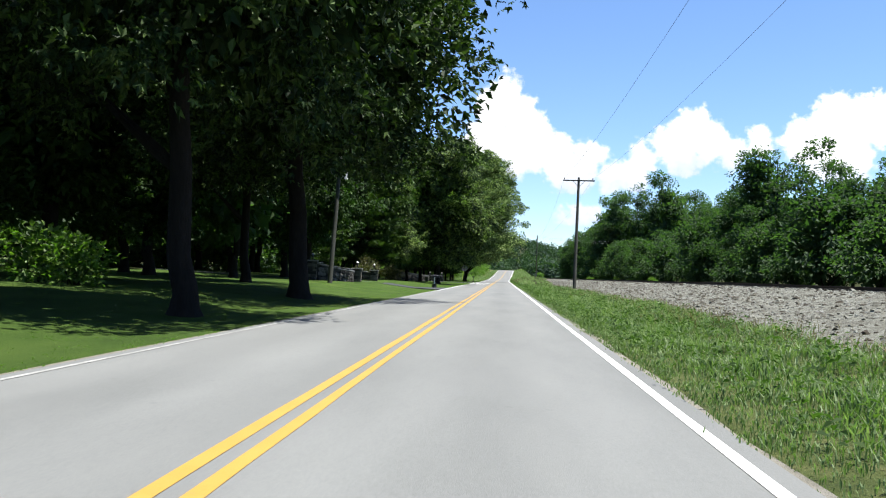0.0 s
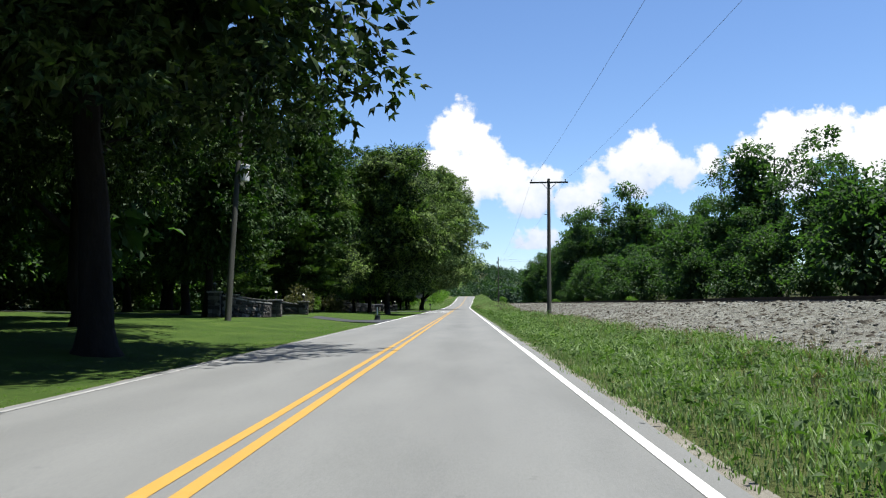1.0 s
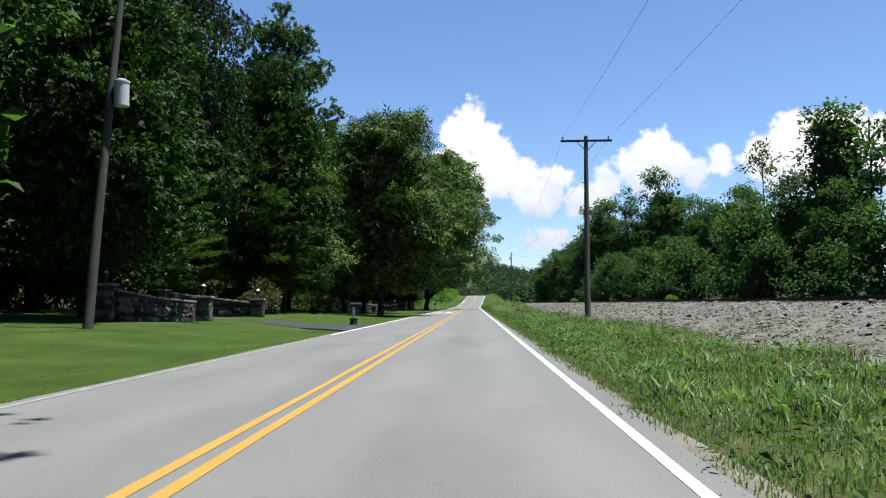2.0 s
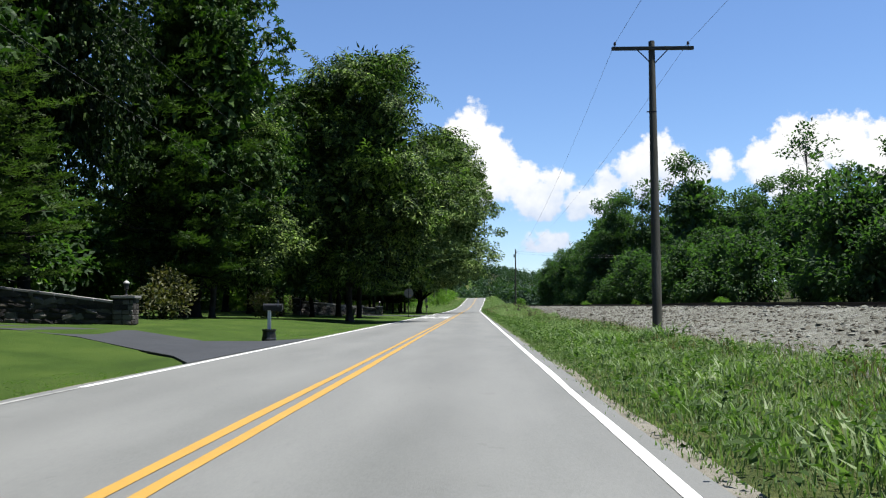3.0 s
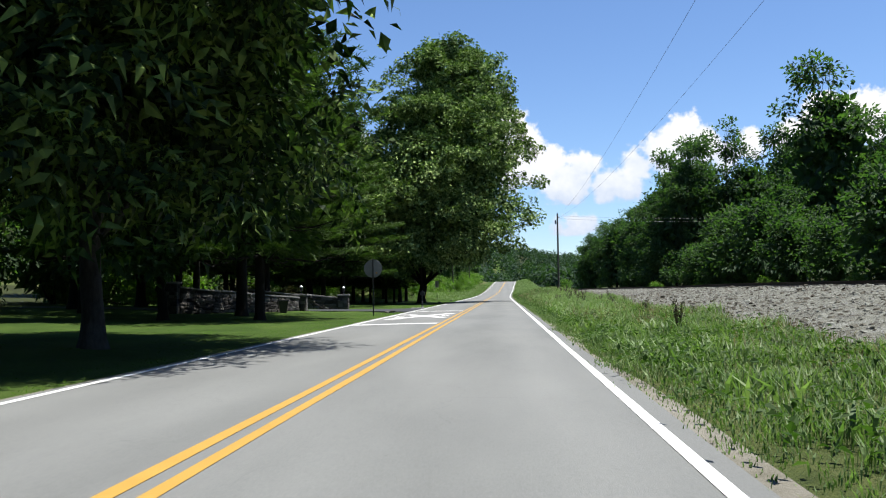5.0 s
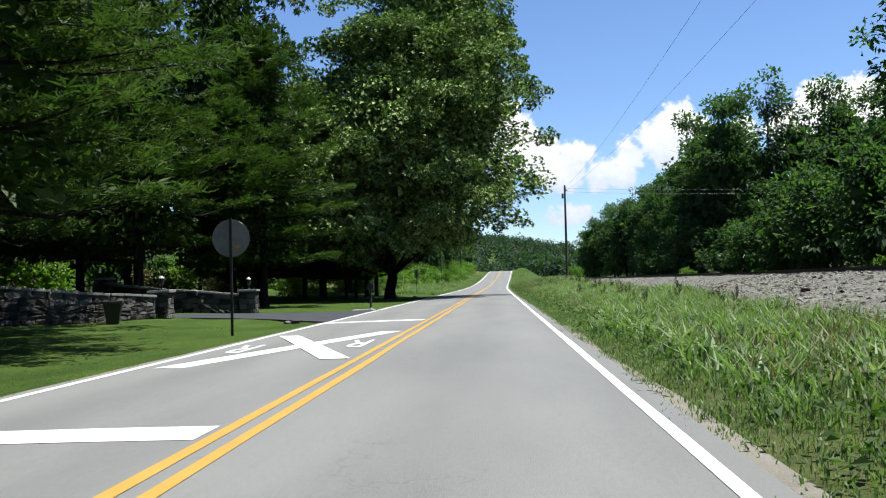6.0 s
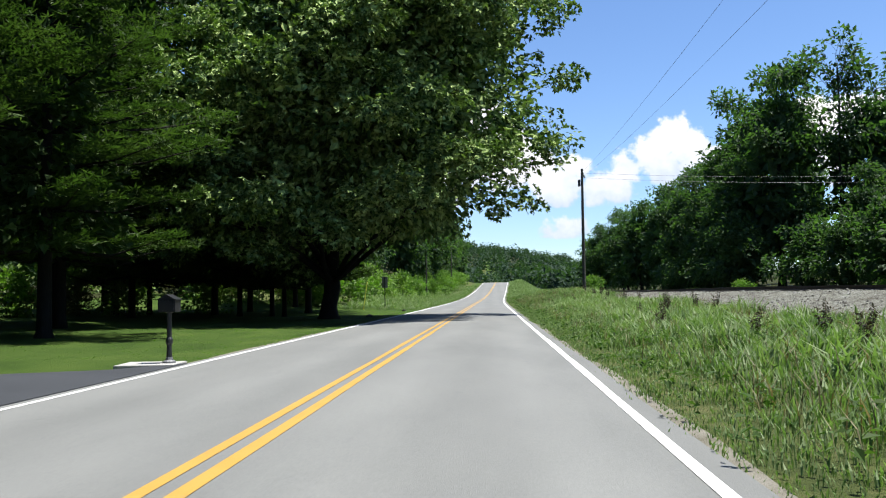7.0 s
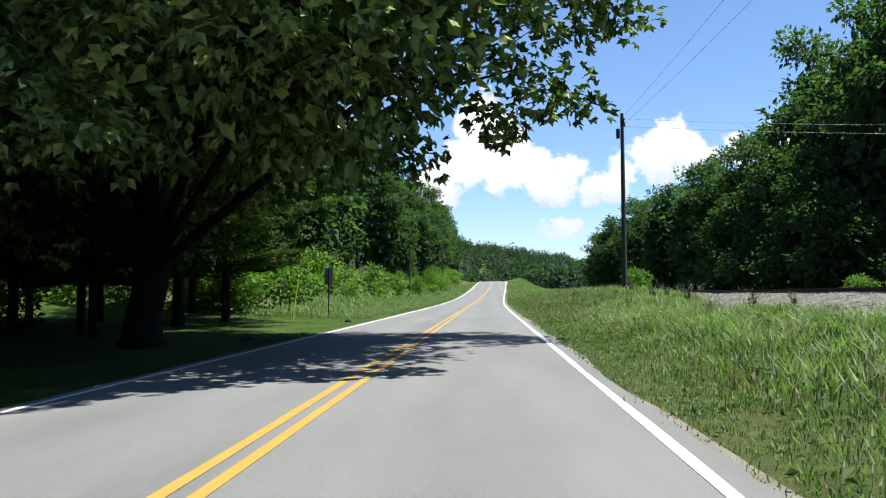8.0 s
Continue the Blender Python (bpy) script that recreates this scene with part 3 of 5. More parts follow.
def pine(name, label, seed, H, clear, R, group="", m=None, r0=0.22, per=76, tuft=0.32, leaf=None):
    """A conifer with flat boughs in whorls and tufts of needles along them."""
    rng = np.random.default_rng(seed)
    tree = thing(name, label, "pine tree", m, group)
    pieces = [tube([(0, 0, 0), (0, 0, 0.3), (0.03, 0, H * 0.4), (0.05, 0.03, H * 0.97)], [r0 * 1.4, r0, r0 * 0.65, 0.02], 8)]
    C, D = [], []
    z = clear
    while z < H - 0.3:
        t = (z - clear) / (H - clear)
        L = R * (1 - t) ** 0.75 * (0.75 + 0.5 * min(t * 6, 1) * 0.7) + 0.25
        a0 = rng.random() * 6.28
        for i in range(6):
            if rng.random() < 0.10:
                continue
            a = a0 + i * 1.0472 + rng.normal() * 0.2
            l = L * (0.7 + 0.5 * rng.random())
            d = np.array((math.cos(a), math.sin(a), 0))
            b = np.array((0, 0, z))
            rise = 0.10 + 0.5 * t
            mid = b + d * l * 0.55 + np.array((0, 0, l * (rise - 0.16)))
            tip = b + d * l + np.array((0, 0, l * (rise - 0.05)))
            if l > 0.8:
                pieces.append(tube([b, mid, tip], [0.05 * (1 - t) + 0.012, 0.03 * (1 - t) + 0.008, 0.006], 5))
            n = max(int(per * l / R), 6)
            side = np.array((-d[1], d[0], 0))
            k = 4 + int(l * 0.8)
            sc = np.concatenate([[0.97], rng.uniform(0.35, 1.0, k - 1)])
            lc = np.concatenate([[0.0], rng.uniform(-1, 1, k - 1) * l * 0.40 * np.sin(np.pi * sc[1:] * 0.9)])
            w = np.arange(n) % k
            along = rng.normal(size=n) * (0.20 + 0.05 * l)
            lat = lc[w] + rng.normal(size=n) * (0.16 + 0.03 * l)
            s = sc[w] + along / l
            p = b + d * (l * s)[:, None] + side * lat[:, None] + np.array((0, 0, 1)) * (l * (rise - 0.05) * np.clip(s, 0, 1.2) ** 1.5 + rng.normal(size=n) * 0.07)[:, None]
            C.append(p)
            D.append(d + side * (lat / (l + 0.1) * 1.6)[:, None] + np.array((0, 0, 0.30)) + rng.normal(size=(n, 3)) * 0.45)
        z += 0.92 + 0.45 * rng.random()
    C, D = np.concatenate(C), np.concatenate(D)
    V, F = joined(pieces)
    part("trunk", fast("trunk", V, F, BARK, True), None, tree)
    U = np.array((0, 0, 1.0)) + rng.normal(size=C.shape) * 0.22
    V, F = scatter(NEEDLE_TUFT, C, D, U, tuft * (0.7 + 0.6 * rng.random(len(C))))
    # shaded sprays round the stem, under the plates
    n = 3200
    z = clear + (H - clear) * rng.random(n) ** 1.3 * 0.94
    r = R * 0.50 * (1 - (z - clear) / (H - clear)) ** 0.75 * rng.random(n) ** 0.5
    a = rng.random(n) * 6.283
    Q = np.stack([r * np.cos(a), r * np.sin(a), z], 1)
    E = np.stack([np.cos(a), np.sin(a), -0.35 + rng.normal(size=n) * 0.4], 1) + rng.normal(size=(n, 3)) * 0.3
    V, F = joined([(V, F), scatter(LEAF_ONE, Q, E, rng.normal(size=(n, 3)) + np.array((0, 0, 0.6)), rng.uniform(0.25, 0.50, n))])
    part("crown", fast("crown", V, F, leaf or PINE_NEEDLE), None, tree)
    return tree


def bush(name, label, seed, H, R, clumps, per, shape, size, leaf, group="", m=None, category="shrub", droop=0.1):
    rng = np.random.default_rng(seed)
    ob = thing(name, label, category, m, group)
    P = crown_points(rng, H, 0.15, R, clumps, squash=0.5, fill=0.5, lumps=4)
    pieces = []
    for k in range(7):
        tip = P[rng.integers(len(P))]
        pieces.append(tube([(rng.normal() * 0.1, rng.normal() * 0.1, -0.1), tip * 0.5 + rng.normal(size=3) * 0.1, tip], [0.035, 0.025, 0.008], 5))
    V, F = joined(pieces)
    part("stem", fast("stem", V, F, BARK, True), None, ob)
    V, F = leaves(rng, P, min(0.5, R * 0.4), per, shape, size, np.array((0, 0, 0.2)), droop)
    part("foliage", fast("foliage", V, F, leaf), None, ob)
    return ob


def spin(x, y, z, turn, s=1.0, sz=None):
    return pose(x, y, z, 0, 0, turn) @ Matrix.Diagonal((s, s, sz or s, 1))


# ---- the lie of the land ----


def softplus(u, w):
    return w * np.logaddexp(0, np.asarray(u, dtype=float) / w)


def step(y, a, b):
    s = np.clip((np.asarray(y, dtype=float) - a) / (b - a), 0, 1)
    return s * s * (3 - 2 * s)


def road_c(y):
    return -1.81 + 0.026 * softplus(np.asarray(y, dtype=float) - 242, 12) - 0.03 * softplus(np.asarray(y, dtype=float) - 420, 20)


def road_z(y):
    return 0.05 * softplus(np.asarray(y, dtype=float) - 272, 18) - 0.085 * softplus(np.asarray(y, dtype=float) - 360, 5) + 0.03 * softplus(np.asarray(y, dtype=float) - 460, 20)


def land(x, y):
    x, y = np.asarray(x, dtype=float), np.asarray(y, dtype=float)
    d = x - road_c(y)
    b = 0.12 + 0.10 * step(y, 150, 180) + 0.78 * step(y, 186, 206)
    side = np.minimum(step(d, 3.2, 8.2), 1)
    right = np.interp(d, [3.15, 3.5, 4.6, 8.0, 13.4, 14.0, 18.6, 21.0, 26, 45, 90, 300, 3000], [-0.10, -0.03, -0.10, 0.0, 1.0, 1.03, 1.03, 0.5, 0.9, 2.5, 7, 22, 40]) + b * side * (1 - step(d, 8.2, 13.4))
    l = 0.34 * (1 - step(y, 90, 122))
    left = np.interp(-d, [3.15, 3.5, 5.0, 10.5, 22, 60, 120, 300, 3000], [-0.10, -0.03, -0.07, 0.0, 0.25, 1.4, 5, 22, 45]) + l * step(-d, 5, 10.5)
    left = left + step(y, 192, 225) * np.clip((-d - 6.0) * 0.22, 0, 5.0)
    z = np.where(d > 0, right, left)
    z = np.where(np.abs(d) < 3.2, -0.10, z)
    bumps = 0.035 * np.sin(x * 1.3 + 0.7 * np.sin(y * 0.31)) * np.sin(y * 0.9 + np.sin(x * 0.7)) * step(np.abs(d), 3.6, 6)
    ridge = (13 + softplus(28 - 0.22 * (x - 9), 4) - 0.10 * softplus(-x - 20, 20)) * step(y, 500, 1000)
    lift = np.where(d > 0, 1 - step(d, 5.5, 12), 1 - step(-d, 60, 250))
    return road_z(y) * lift + z * (1 - step(y, 500, 900)) + bumps + ridge


def gz(x, y):
    return float(land(x, y))


def ballast_edge(y):
    y = np.asarray(y, dtype=float)
    return 5.1 + 1.9 * step(y, 110, 165) + 1.4 * step(y, 182, 200) + 2.2 * step(y, 205, 235) + 0.35 * np.sin(y * 0.23) + 0.25 * np.sin(y * 0.71 + 1)


def build_ground():
    xs = np.unique(np.concatenate([[-3000, -1500, -800, -450, -300, -200, -140, -100, -75, -60, -50], np.arange(-46, -25, 1.0), np.arange(-25, 25.01, 0.5), [26.5, 28, 30, 33, 36, 40, 45, 52, 60, 75, 100, 140, 200, 300, 450, 800, 1500, 3000]]))
    ys = np.unique(np.concatenate([[-3000, -1200, -500, -250, -130, -80, -55], np.arange(-40, 380.1, 1.5), np.arange(384, 520, 6), [540, 570, 610, 660, 730, 820, 950, 1150, 1500, 2200, 3000]]))
    X, Y = np.meshgrid(xs, ys)
    Z = land(X, Y)
    nx = len(xs)
    i = np.arange(len(ys) - 1)[:, None] * nx + np.arange(nx - 1)[None]
    F = np.stack([i, i + 1, i + nx + 1, i + nx], -1).reshape(-1, 4)
    me = fast("ground", np.stack([X, Y, Z], -1).reshape(-1, 3), F, LAWN, True)
    for m in (VERGE, BALLAST, FOREST_FLOOR):
        me.materials.append(m)
    cx = (X[:-1, :-1] + X[1:, 1:]).ravel() / 2
    cy = (Y[:-1, :-1] + Y[1:, 1:]).ravel() / 2
    d = cx - road_c(cy)
    idx = np.zeros(len(cx), dtype=np.int32)
    idx[d > 0] = 1
    idx[(cx > ballast_edge(cy)) & (cx < 20)] = 2
    edge = 1.2 * np.sin(cy * 0.19) + 0.8 * np.sin(cy * 0.53 + 2)
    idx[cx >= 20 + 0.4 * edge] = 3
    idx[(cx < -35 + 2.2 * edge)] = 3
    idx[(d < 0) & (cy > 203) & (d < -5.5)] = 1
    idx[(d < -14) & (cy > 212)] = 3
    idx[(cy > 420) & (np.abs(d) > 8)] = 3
    me.polygons.foreach_set("material_index", idx)
    tagged(new("ground", me), "lawn, wild verge, gravel slope and forest floor", "ground", kind="structure")


build_ground()


def ribbon(y0, y1, d0, d1, lift, material, name, parent, ragged=0.0, seed=0, step_m=1.5, thick=0.0, label=""):
    """A strip that follows the road between two offsets from its middle."""
    rng = np.random.default_rng(seed)
    ys = np.linspace(y0, y1, max(int((y1 - y0) / step_m), 1) + 1)
    nacross = max(int((d1 - d0) / 0.8), 1) + 1
    rag = np.convolve(rng.normal(size=len(ys) + 4), np.ones(3) / 3, "same")[2:-2] * ragged
    V = []
    for f in np.linspace(0, 1, nacross):
        d = d0 + (d1 - d0) * f + rag * (f if d1 > 0 else 1 - f)
        z = road_z(ys) + 0.035 * (1 - (d / 3.3) ** 2) + lift
        V.append(np.stack([road_c(ys) + d, ys, z], 1))
    n = len(ys)
    if thick:
        V = [V[0] - np.array((0, 0, thick))] + V + [V[-1] - np.array((0, 0, thick))]
    k = len(V)
    V = np.concatenate(V)
    i = np.arange(k - 1)[:, None] * n + np.arange(n - 1)[None]
    F = np.stack([i, i + n, i + n + 1, i + 1], -1).reshape(-1, 4)
    return part(name, fast(name, V, F, material, not thick), None, parent, label)


road = tagged(ribbon(-120, 480, -3.32, 3.36, 0.0, ASPHALT, "road", None, 0.03, 3, thick=0.14), "light grey two-lane country road with worn paint", "road", kind="structure")
for name_, a, b, mt, sd in (("edge_line", 3.06, 3.165, WHITE_PAINT, 1), ("centre_line", -0.14, -0.03, YELLOW_PAINT, 3), ("centre_line", 0.09, 0.20, YELLOW_PAINT, 4)):
    ribbon(-120, 470, a, b, 0.005, mt, name_, road, 0.014, sd)
ribbon(-120, 60, -3.15, -3.07, 0.005, FADED_PAINT, "edge_line", road, 0.014, 2, label="white line worn almost to the asphalt")
ribbon(60, 470, -3.165, -3.06, 0.005, WHITE_PAINT, "edge_line", road, 0.014, 5)
# railway-crossing warning painted in the far lane
ribbon(135.15, 135.70, -3.02, -0.2, 0.005, WHITE_PAINT, "stop_bar", road, step_m=0.6)
ribbon(117.2, 117.75, -3.02, -0.2, 0.005, WHITE_PAINT, "stop_bar", road, step_m=0.6)


def painted_cross():
    bm = bmesh.new()
    for (x0, y0, x1, y1, lift) in ((-4.40, 122.7, -2.25, 129.9, 0.0), (-2.22, 123.3, -4.42, 129.4, 0.004)):
        n, w = 12, 0.22
        rows = []
        for i in range(n + 1):
            f = i / n
            x, y = x0 + (x1 - x0) * f, y0 + (y1 - y0) * f
            d = x - float(road_c(y))
            z = float(road_z(y)) + 0.035 * (1 - (d / 3.3) ** 2) + 0.006 + lift
            rows.append((bm.verts.new((x - w, y, z)), bm.verts.new((x + w, y, z))))
        for a, b in zip(rows, rows[1:]):
            bm.faces.new((a[0], a[1], b[1], b[0]))
    return bm


part("painted_cross", painted_cross(), WHITE_PAINT, road)


def letter(char, x, y, wide, long, turn):
    """A road letter, stretched along the lane."""
    cu = bpy.data.curves.new("letter", "FONT")
    cu.body, cu.align_x, cu.align_y, cu.extrude = char, "CENTER", "CENTER", 0.0
    tmp = bpy.data.objects.new("letter_text", cu)
    scene.collection.objects.link(tmp)
    me = bpy.data.meshes.new_from_object(tmp.evaluated_get(bpy.context.evaluated_depsgraph_get()))
    bpy.data.objects.remove(tmp)
    me.materials.clear()
    me.materials.append(WHITE_PAINT)
    d = x - float(road_c(y))
    ob = part("painted_letter", me, None, road)
    ob.matrix_basis = pose(x, y, float(road_z(y)) + 0.035 * (1 - (d / 3.3) ** 2) + 0.009, 0, 0, turn) @ Matrix.Diagonal((wide, long, 1, 1))


letter("R", -4.35, 126.0, 0.75, 2.5, 180)
letter("R", -2.38, 126.4, 0.75, 2.5, 180)

# crumbling grit along the right-hand edge of the pavement
shoulder = tagged(ribbon(-100, 400, 3.30, 3.52, -0.025, SHOULDER, "shoulder", None, 0.10, 9, thick=0.08), "crumbling strip of pale grit beside the road", "shoulder", kind="structure")
tagged(ribbon(-100, 400, -3.52, -3.28, -0.03, SHOULDER, "shoulder", None, 0.05, 10, thick=0.08), "narrow strip of grit between lawn and road", "shoulder", kind="structure")


def driveway(name, outline, label):
    """A slab of dark asphalt laid over the lawn: rows of (y, x nearest the road, x far)."""
    bm = bmesh.new()
    rows = []
    for x, ya, yb in outline:
        rows.append([bm.verts.new((x, ya + (yb - ya) * f, max(gz(x, ya + (yb - ya) * f), -0.02 if x < -5.3 else -0.005) + 0.02)) for f in np.linspace(0, 1, 9)])
    for a, b in zip(rows, rows[1:]):
        for i in range(8):
            bm.faces.new((a[i], a[i + 1], b[i + 1], b[i]))
    r = bmesh.ops.extrude_face_region(bm, geom=bm.faces[:])
    bmesh.ops.translate(bm, vec=(0, 0, -0.12), verts=[g for g in r["geom"] if isinstance(g, bmesh.types.BMVert)])
    tagged(part(name, bm, DRIVE, None), label, "driveway", kind="structure")


driveway("driveway_1", [(-5.11, 64.5, 76.0), (-6.2, 66.8, 74.4), (-8, 69.3, 74.3), (-10.5, 71.4, 75.4), (-13, 72.4, 76.2), (-17, 72.6, 76.6), (-24, 72.5, 77.5), (-34, 74, 79)], "dark asphalt driveway that leads between stone wing walls")
driveway("driveway_2", [(-5.11, 136.4, 147.6), (-6.0, 137.6, 146.6), (-7.5, 139.6, 146.0), (-9.5, 141.6, 146.6), (-12, 143.3, 147.6), (-16, 144.0, 147.6), (-24, 144.4, 148.2), (-34, 145, 149)], "dark asphalt driveway with grassy edges beside a stone wall")

# ---- large trees on the lawn ----
rnd = random.Random(7)


def plant(tree, x, y, turn=0.0, s=1.0, sz=None):
    tree.matrix_basis = spin(x, y, gz(x, y) - 0.05, turn, s, sz)
    return tree


def repeat_plant(tree, places):
    for x, y, turn, s, sz in places:
        copy_thing(tree, spin(x, y, gz(x, y) - 0.05, turn, s, sz) @ Matrix.Diagonal((1 / tree.scale[0], 1 / tree.scale[1], 1 / tree.scale[2], 1)))


LAWN_TREES = "shade trees on the lawn"
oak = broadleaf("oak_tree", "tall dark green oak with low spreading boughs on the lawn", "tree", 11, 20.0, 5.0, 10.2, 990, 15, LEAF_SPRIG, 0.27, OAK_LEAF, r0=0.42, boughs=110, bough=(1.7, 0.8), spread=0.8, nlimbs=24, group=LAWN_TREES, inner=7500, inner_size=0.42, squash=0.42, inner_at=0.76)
plant(oak, -8.5, 33.5, 20, 0.95, 0.95)
maple = broadleaf("maple_tree", "dense green maple with a rounded crown on the lawn", "tree", 12, 18.0, 2.0, 6.2, 640, 7, LEAF_ROSETTE, 0.29, MAPLE_LEAF, r0=0.30, boughs=72, bough=(1.35, 0.7), spread=0.75, nlimbs=16, group=LAWN_TREES, inner=5000, inner_size=0.42, inner_at=0.74)
plant(maple, -19.5, 72.5, 200, 1.0, 1.1)
repeat_plant(oak, [(-7.8, 19.5, 70, 0.72, 0.92), (-15.5, 10.5, 250, 0.88, 0.9), (-14.5, 45.5, 130, 0.62, 0.90), (-20.5, 87.0, 40, 0.70, 1.15)])
repeat_plant(maple, [(-16.0, 97.0, 290, 1.05, 1.33), (-17.8, 167.0, 120, 0.95, 1.4), (-19.0, 33.0, 60, 1.1, 0.95), (-16.0, 66.0, 15, 0.85, 0.95), (-22.0, 50.0, 160, 1.1, 1.0)])
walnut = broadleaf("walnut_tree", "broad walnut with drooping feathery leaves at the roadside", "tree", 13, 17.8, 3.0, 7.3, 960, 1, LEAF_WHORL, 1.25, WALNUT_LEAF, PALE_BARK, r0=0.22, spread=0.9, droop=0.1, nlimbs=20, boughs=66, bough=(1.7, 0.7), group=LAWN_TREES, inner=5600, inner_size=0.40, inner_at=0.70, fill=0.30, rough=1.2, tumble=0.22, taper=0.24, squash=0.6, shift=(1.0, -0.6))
plant(walnut, -8.5, 107.0, 0, 1.0)
repeat_plant(walnut, [(-15.4, 98.4, 140, 0.82, 0.72)])
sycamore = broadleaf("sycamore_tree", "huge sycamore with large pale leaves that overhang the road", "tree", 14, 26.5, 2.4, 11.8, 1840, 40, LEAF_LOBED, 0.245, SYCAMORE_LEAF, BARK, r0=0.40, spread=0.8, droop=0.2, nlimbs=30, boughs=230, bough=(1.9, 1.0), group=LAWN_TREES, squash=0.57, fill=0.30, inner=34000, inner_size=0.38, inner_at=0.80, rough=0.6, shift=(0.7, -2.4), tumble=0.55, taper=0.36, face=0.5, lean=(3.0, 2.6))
plant(sycamore, -8.2, 175.5, 0, 1.0)
PINES = "white pines behind the stone wall"
pine_a = pine("white_pine", "white pine with flat layered boughs on a bare trunk", 21, 16.0, 2.6, 4.8, PINES, per=200, tuft=0.25)
plant(pine_a, -12.8, 157.0, 0)
pine_b = pine("white_pine", "tall white pine with soft drooping needles", 22, 17.5, 2.2, 5.2, PINES, per=92, tuft=0.34)
plant(pine_b, -21.0, 152.5, 0, 1.05, 1.25)
repeat_plant(pine_a, [(-10.4, 125.6, 40, 1.1, 1.1), (-13.4, 132.5, 300, 1.35, 1.5), (-15.8, 163.5, 70, 1.0, 1.0), (-17.5, 151.5, 200, 1.15, 1.3), (-11.9, 187.5, 20, 1.0, 1.0), (-11.8, 193.0, 130, 0.95, 0.95)])
repeat_plant(pine_b, [(-19.0, 141.0, 80, 1.05, 1.5), (-22.5, 147.0, 10, 1.1, 1.6), (-23.0, 134.5, 160, 1.1, 1.5), (-16.6, 183.0, 200, 0.9, 1.0), (-17.0, 191.7, 90, 0.95, 1.0), (-18.6, 176.0, 222, 0.9, 1.0), (-15.5, 199.0, 280, 0.9, 0.95), (-15.9, 94.8, 210, 0.95, 1.12), (-19.0, 80.0, 40, 0.8, 0.8), (-27.7, 188.0, 15, 0.85, 0.9), (-26.3, 189.0, 75, 0.8, 0.95), (-21.5, 180.5, 140, 0.75, 0.9), (-20.6, 183.0, 300, 0.75, 0.85), (-18.6, 189.0, 260, 0.75, 0.9), (-14.3, 180.5, 30, 0.7, 0.85), (-12.7, 181.5, 100, 0.65, 0.8), (-11.6, 180.0, 330, 0.6, 0.8)])

# ---- woods beyond the railway and along the far bank ----
WOODS = "trees of the wood"
wood = [
    broadleaf("woodland_tree", "dense green woodland tree in the lineside wood", "tree", 31, 14.0, 0.8, 4.4, 98, 35, LEAF_ONE, 0.43, FOREST_LEAF, r0=0.2, boughs=13, bough=(1.7, 1.1), spread=1.0, nlimbs=8, face=0.7, group=WOODS, inner=560, inner_size=0.8, inner_at=0.72),
    broadleaf("woodland_tree", "tall green woodland tree with an uneven crown", "tree", 32, 17.0, 1.5, 4.8, 105, 35, LEAF_ONE, 0.44, FOREST_LEAF, r0=0.24, boughs=14, bough=(1.9, 1.2), spread=1.05, nlimbs=8, face=0.7, group=WOODS, squash=0.6, inner=560, inner_size=0.8, inner_at=0.72),
    broadleaf("woodland_tree", "bushy young tree at the wood's edge", "tree", 33, 8.0, 0.2, 3.6, 44, 50, LEAF_ONE, 0.46, FOREST_LEAF, r0=0.12, spread=1.2, nlimbs=6, group=WOODS, inner=320, inner_size=0.6, inner_at=0.72),
]
wood_first = [(25.5, 40.0), (31.0, 44.0), (22.8, 33.0)]
for tree_, (x_, y_) in zip(wood, wood_first):
    plant(tree_, x_, y_)
wood_rows = []
rnd_wood = random.Random(302)
for k in range(27):
    y_ = 20 + k * 7.4 + rnd_wood.uniform(-3, 3)
    if not 197 < y_ < 211:
        wood_rows.append((2, 22.6 + rnd_wood.uniform(-0.8, 1.6), y_, rnd_wood.uniform(0.5, 0.95)))
for k in range(30):
    y_ = 18 + k * 12.0 + rnd_wood.uniform(-3, 3)
    if 197 < y_ < 241:
        continue
    low = 125 < y_ < 198
    h = 0.66 if y_ < 125 else (0.62 if low else 1.12)
    wood_rows.append((0, (26.0 if low else 27.0) + rnd_wood.uniform(-1.5, 2), y_, h * rnd_wood.uniform(0.9, 1.1)))
for k in range(22):
    y_ = 30 + k * 14.5 + rnd_wood.uniform(-4, 4)
    if 200 < y_ < 241:
        continue
    h = 0.74 if y_ < 125 else (0.80 if y_ < 160 else (0.98 if y_ < 200 else 1.0))
    wood_rows.append((1, (37.0 if y_ < 198 else 34.0) + rnd_wood.uniform(-2, 3), y_, h * rnd_wood.uniform(0.92, 1.1)))
# the tall clump past the crossing wires
wood_rows += [(1, 33.0, 174.0, 1.30), (2, 23.0, 171.0, 0.9), (2, 23.6, 176.5, 0.95), (1, 27.5, 214.0, 1.22), (1, 30.0, 222.0, 1.33), (1, 28.5, 228.5, 1.30), (0, 25.0, 217.0, 0.9), (0, 25.5, 226.0, 1.0), (0, 25.6, 237.0, 0.98), (1, 38.0, 238.0, 1.15), (1, 36.0, 214.0, 1.2), (1, 43.0, 217.0, 1.25), (1, 51.0, 221.0, 1.3), (1, 60.0, 226.0, 1.3), (1, 46.0, 229.0, 1.25), (0, 39.0, 215.0, 1.0), (0, 47.0, 219.0, 1.1), (0, 55.0, 222.0, 1.1), (2, 23.0, 213.0, 0.9), (2, 23.2, 221.0, 0.8), (2, 23.1, 229.0, 0.85), (2, 23.0, 238.0, 0.9)]
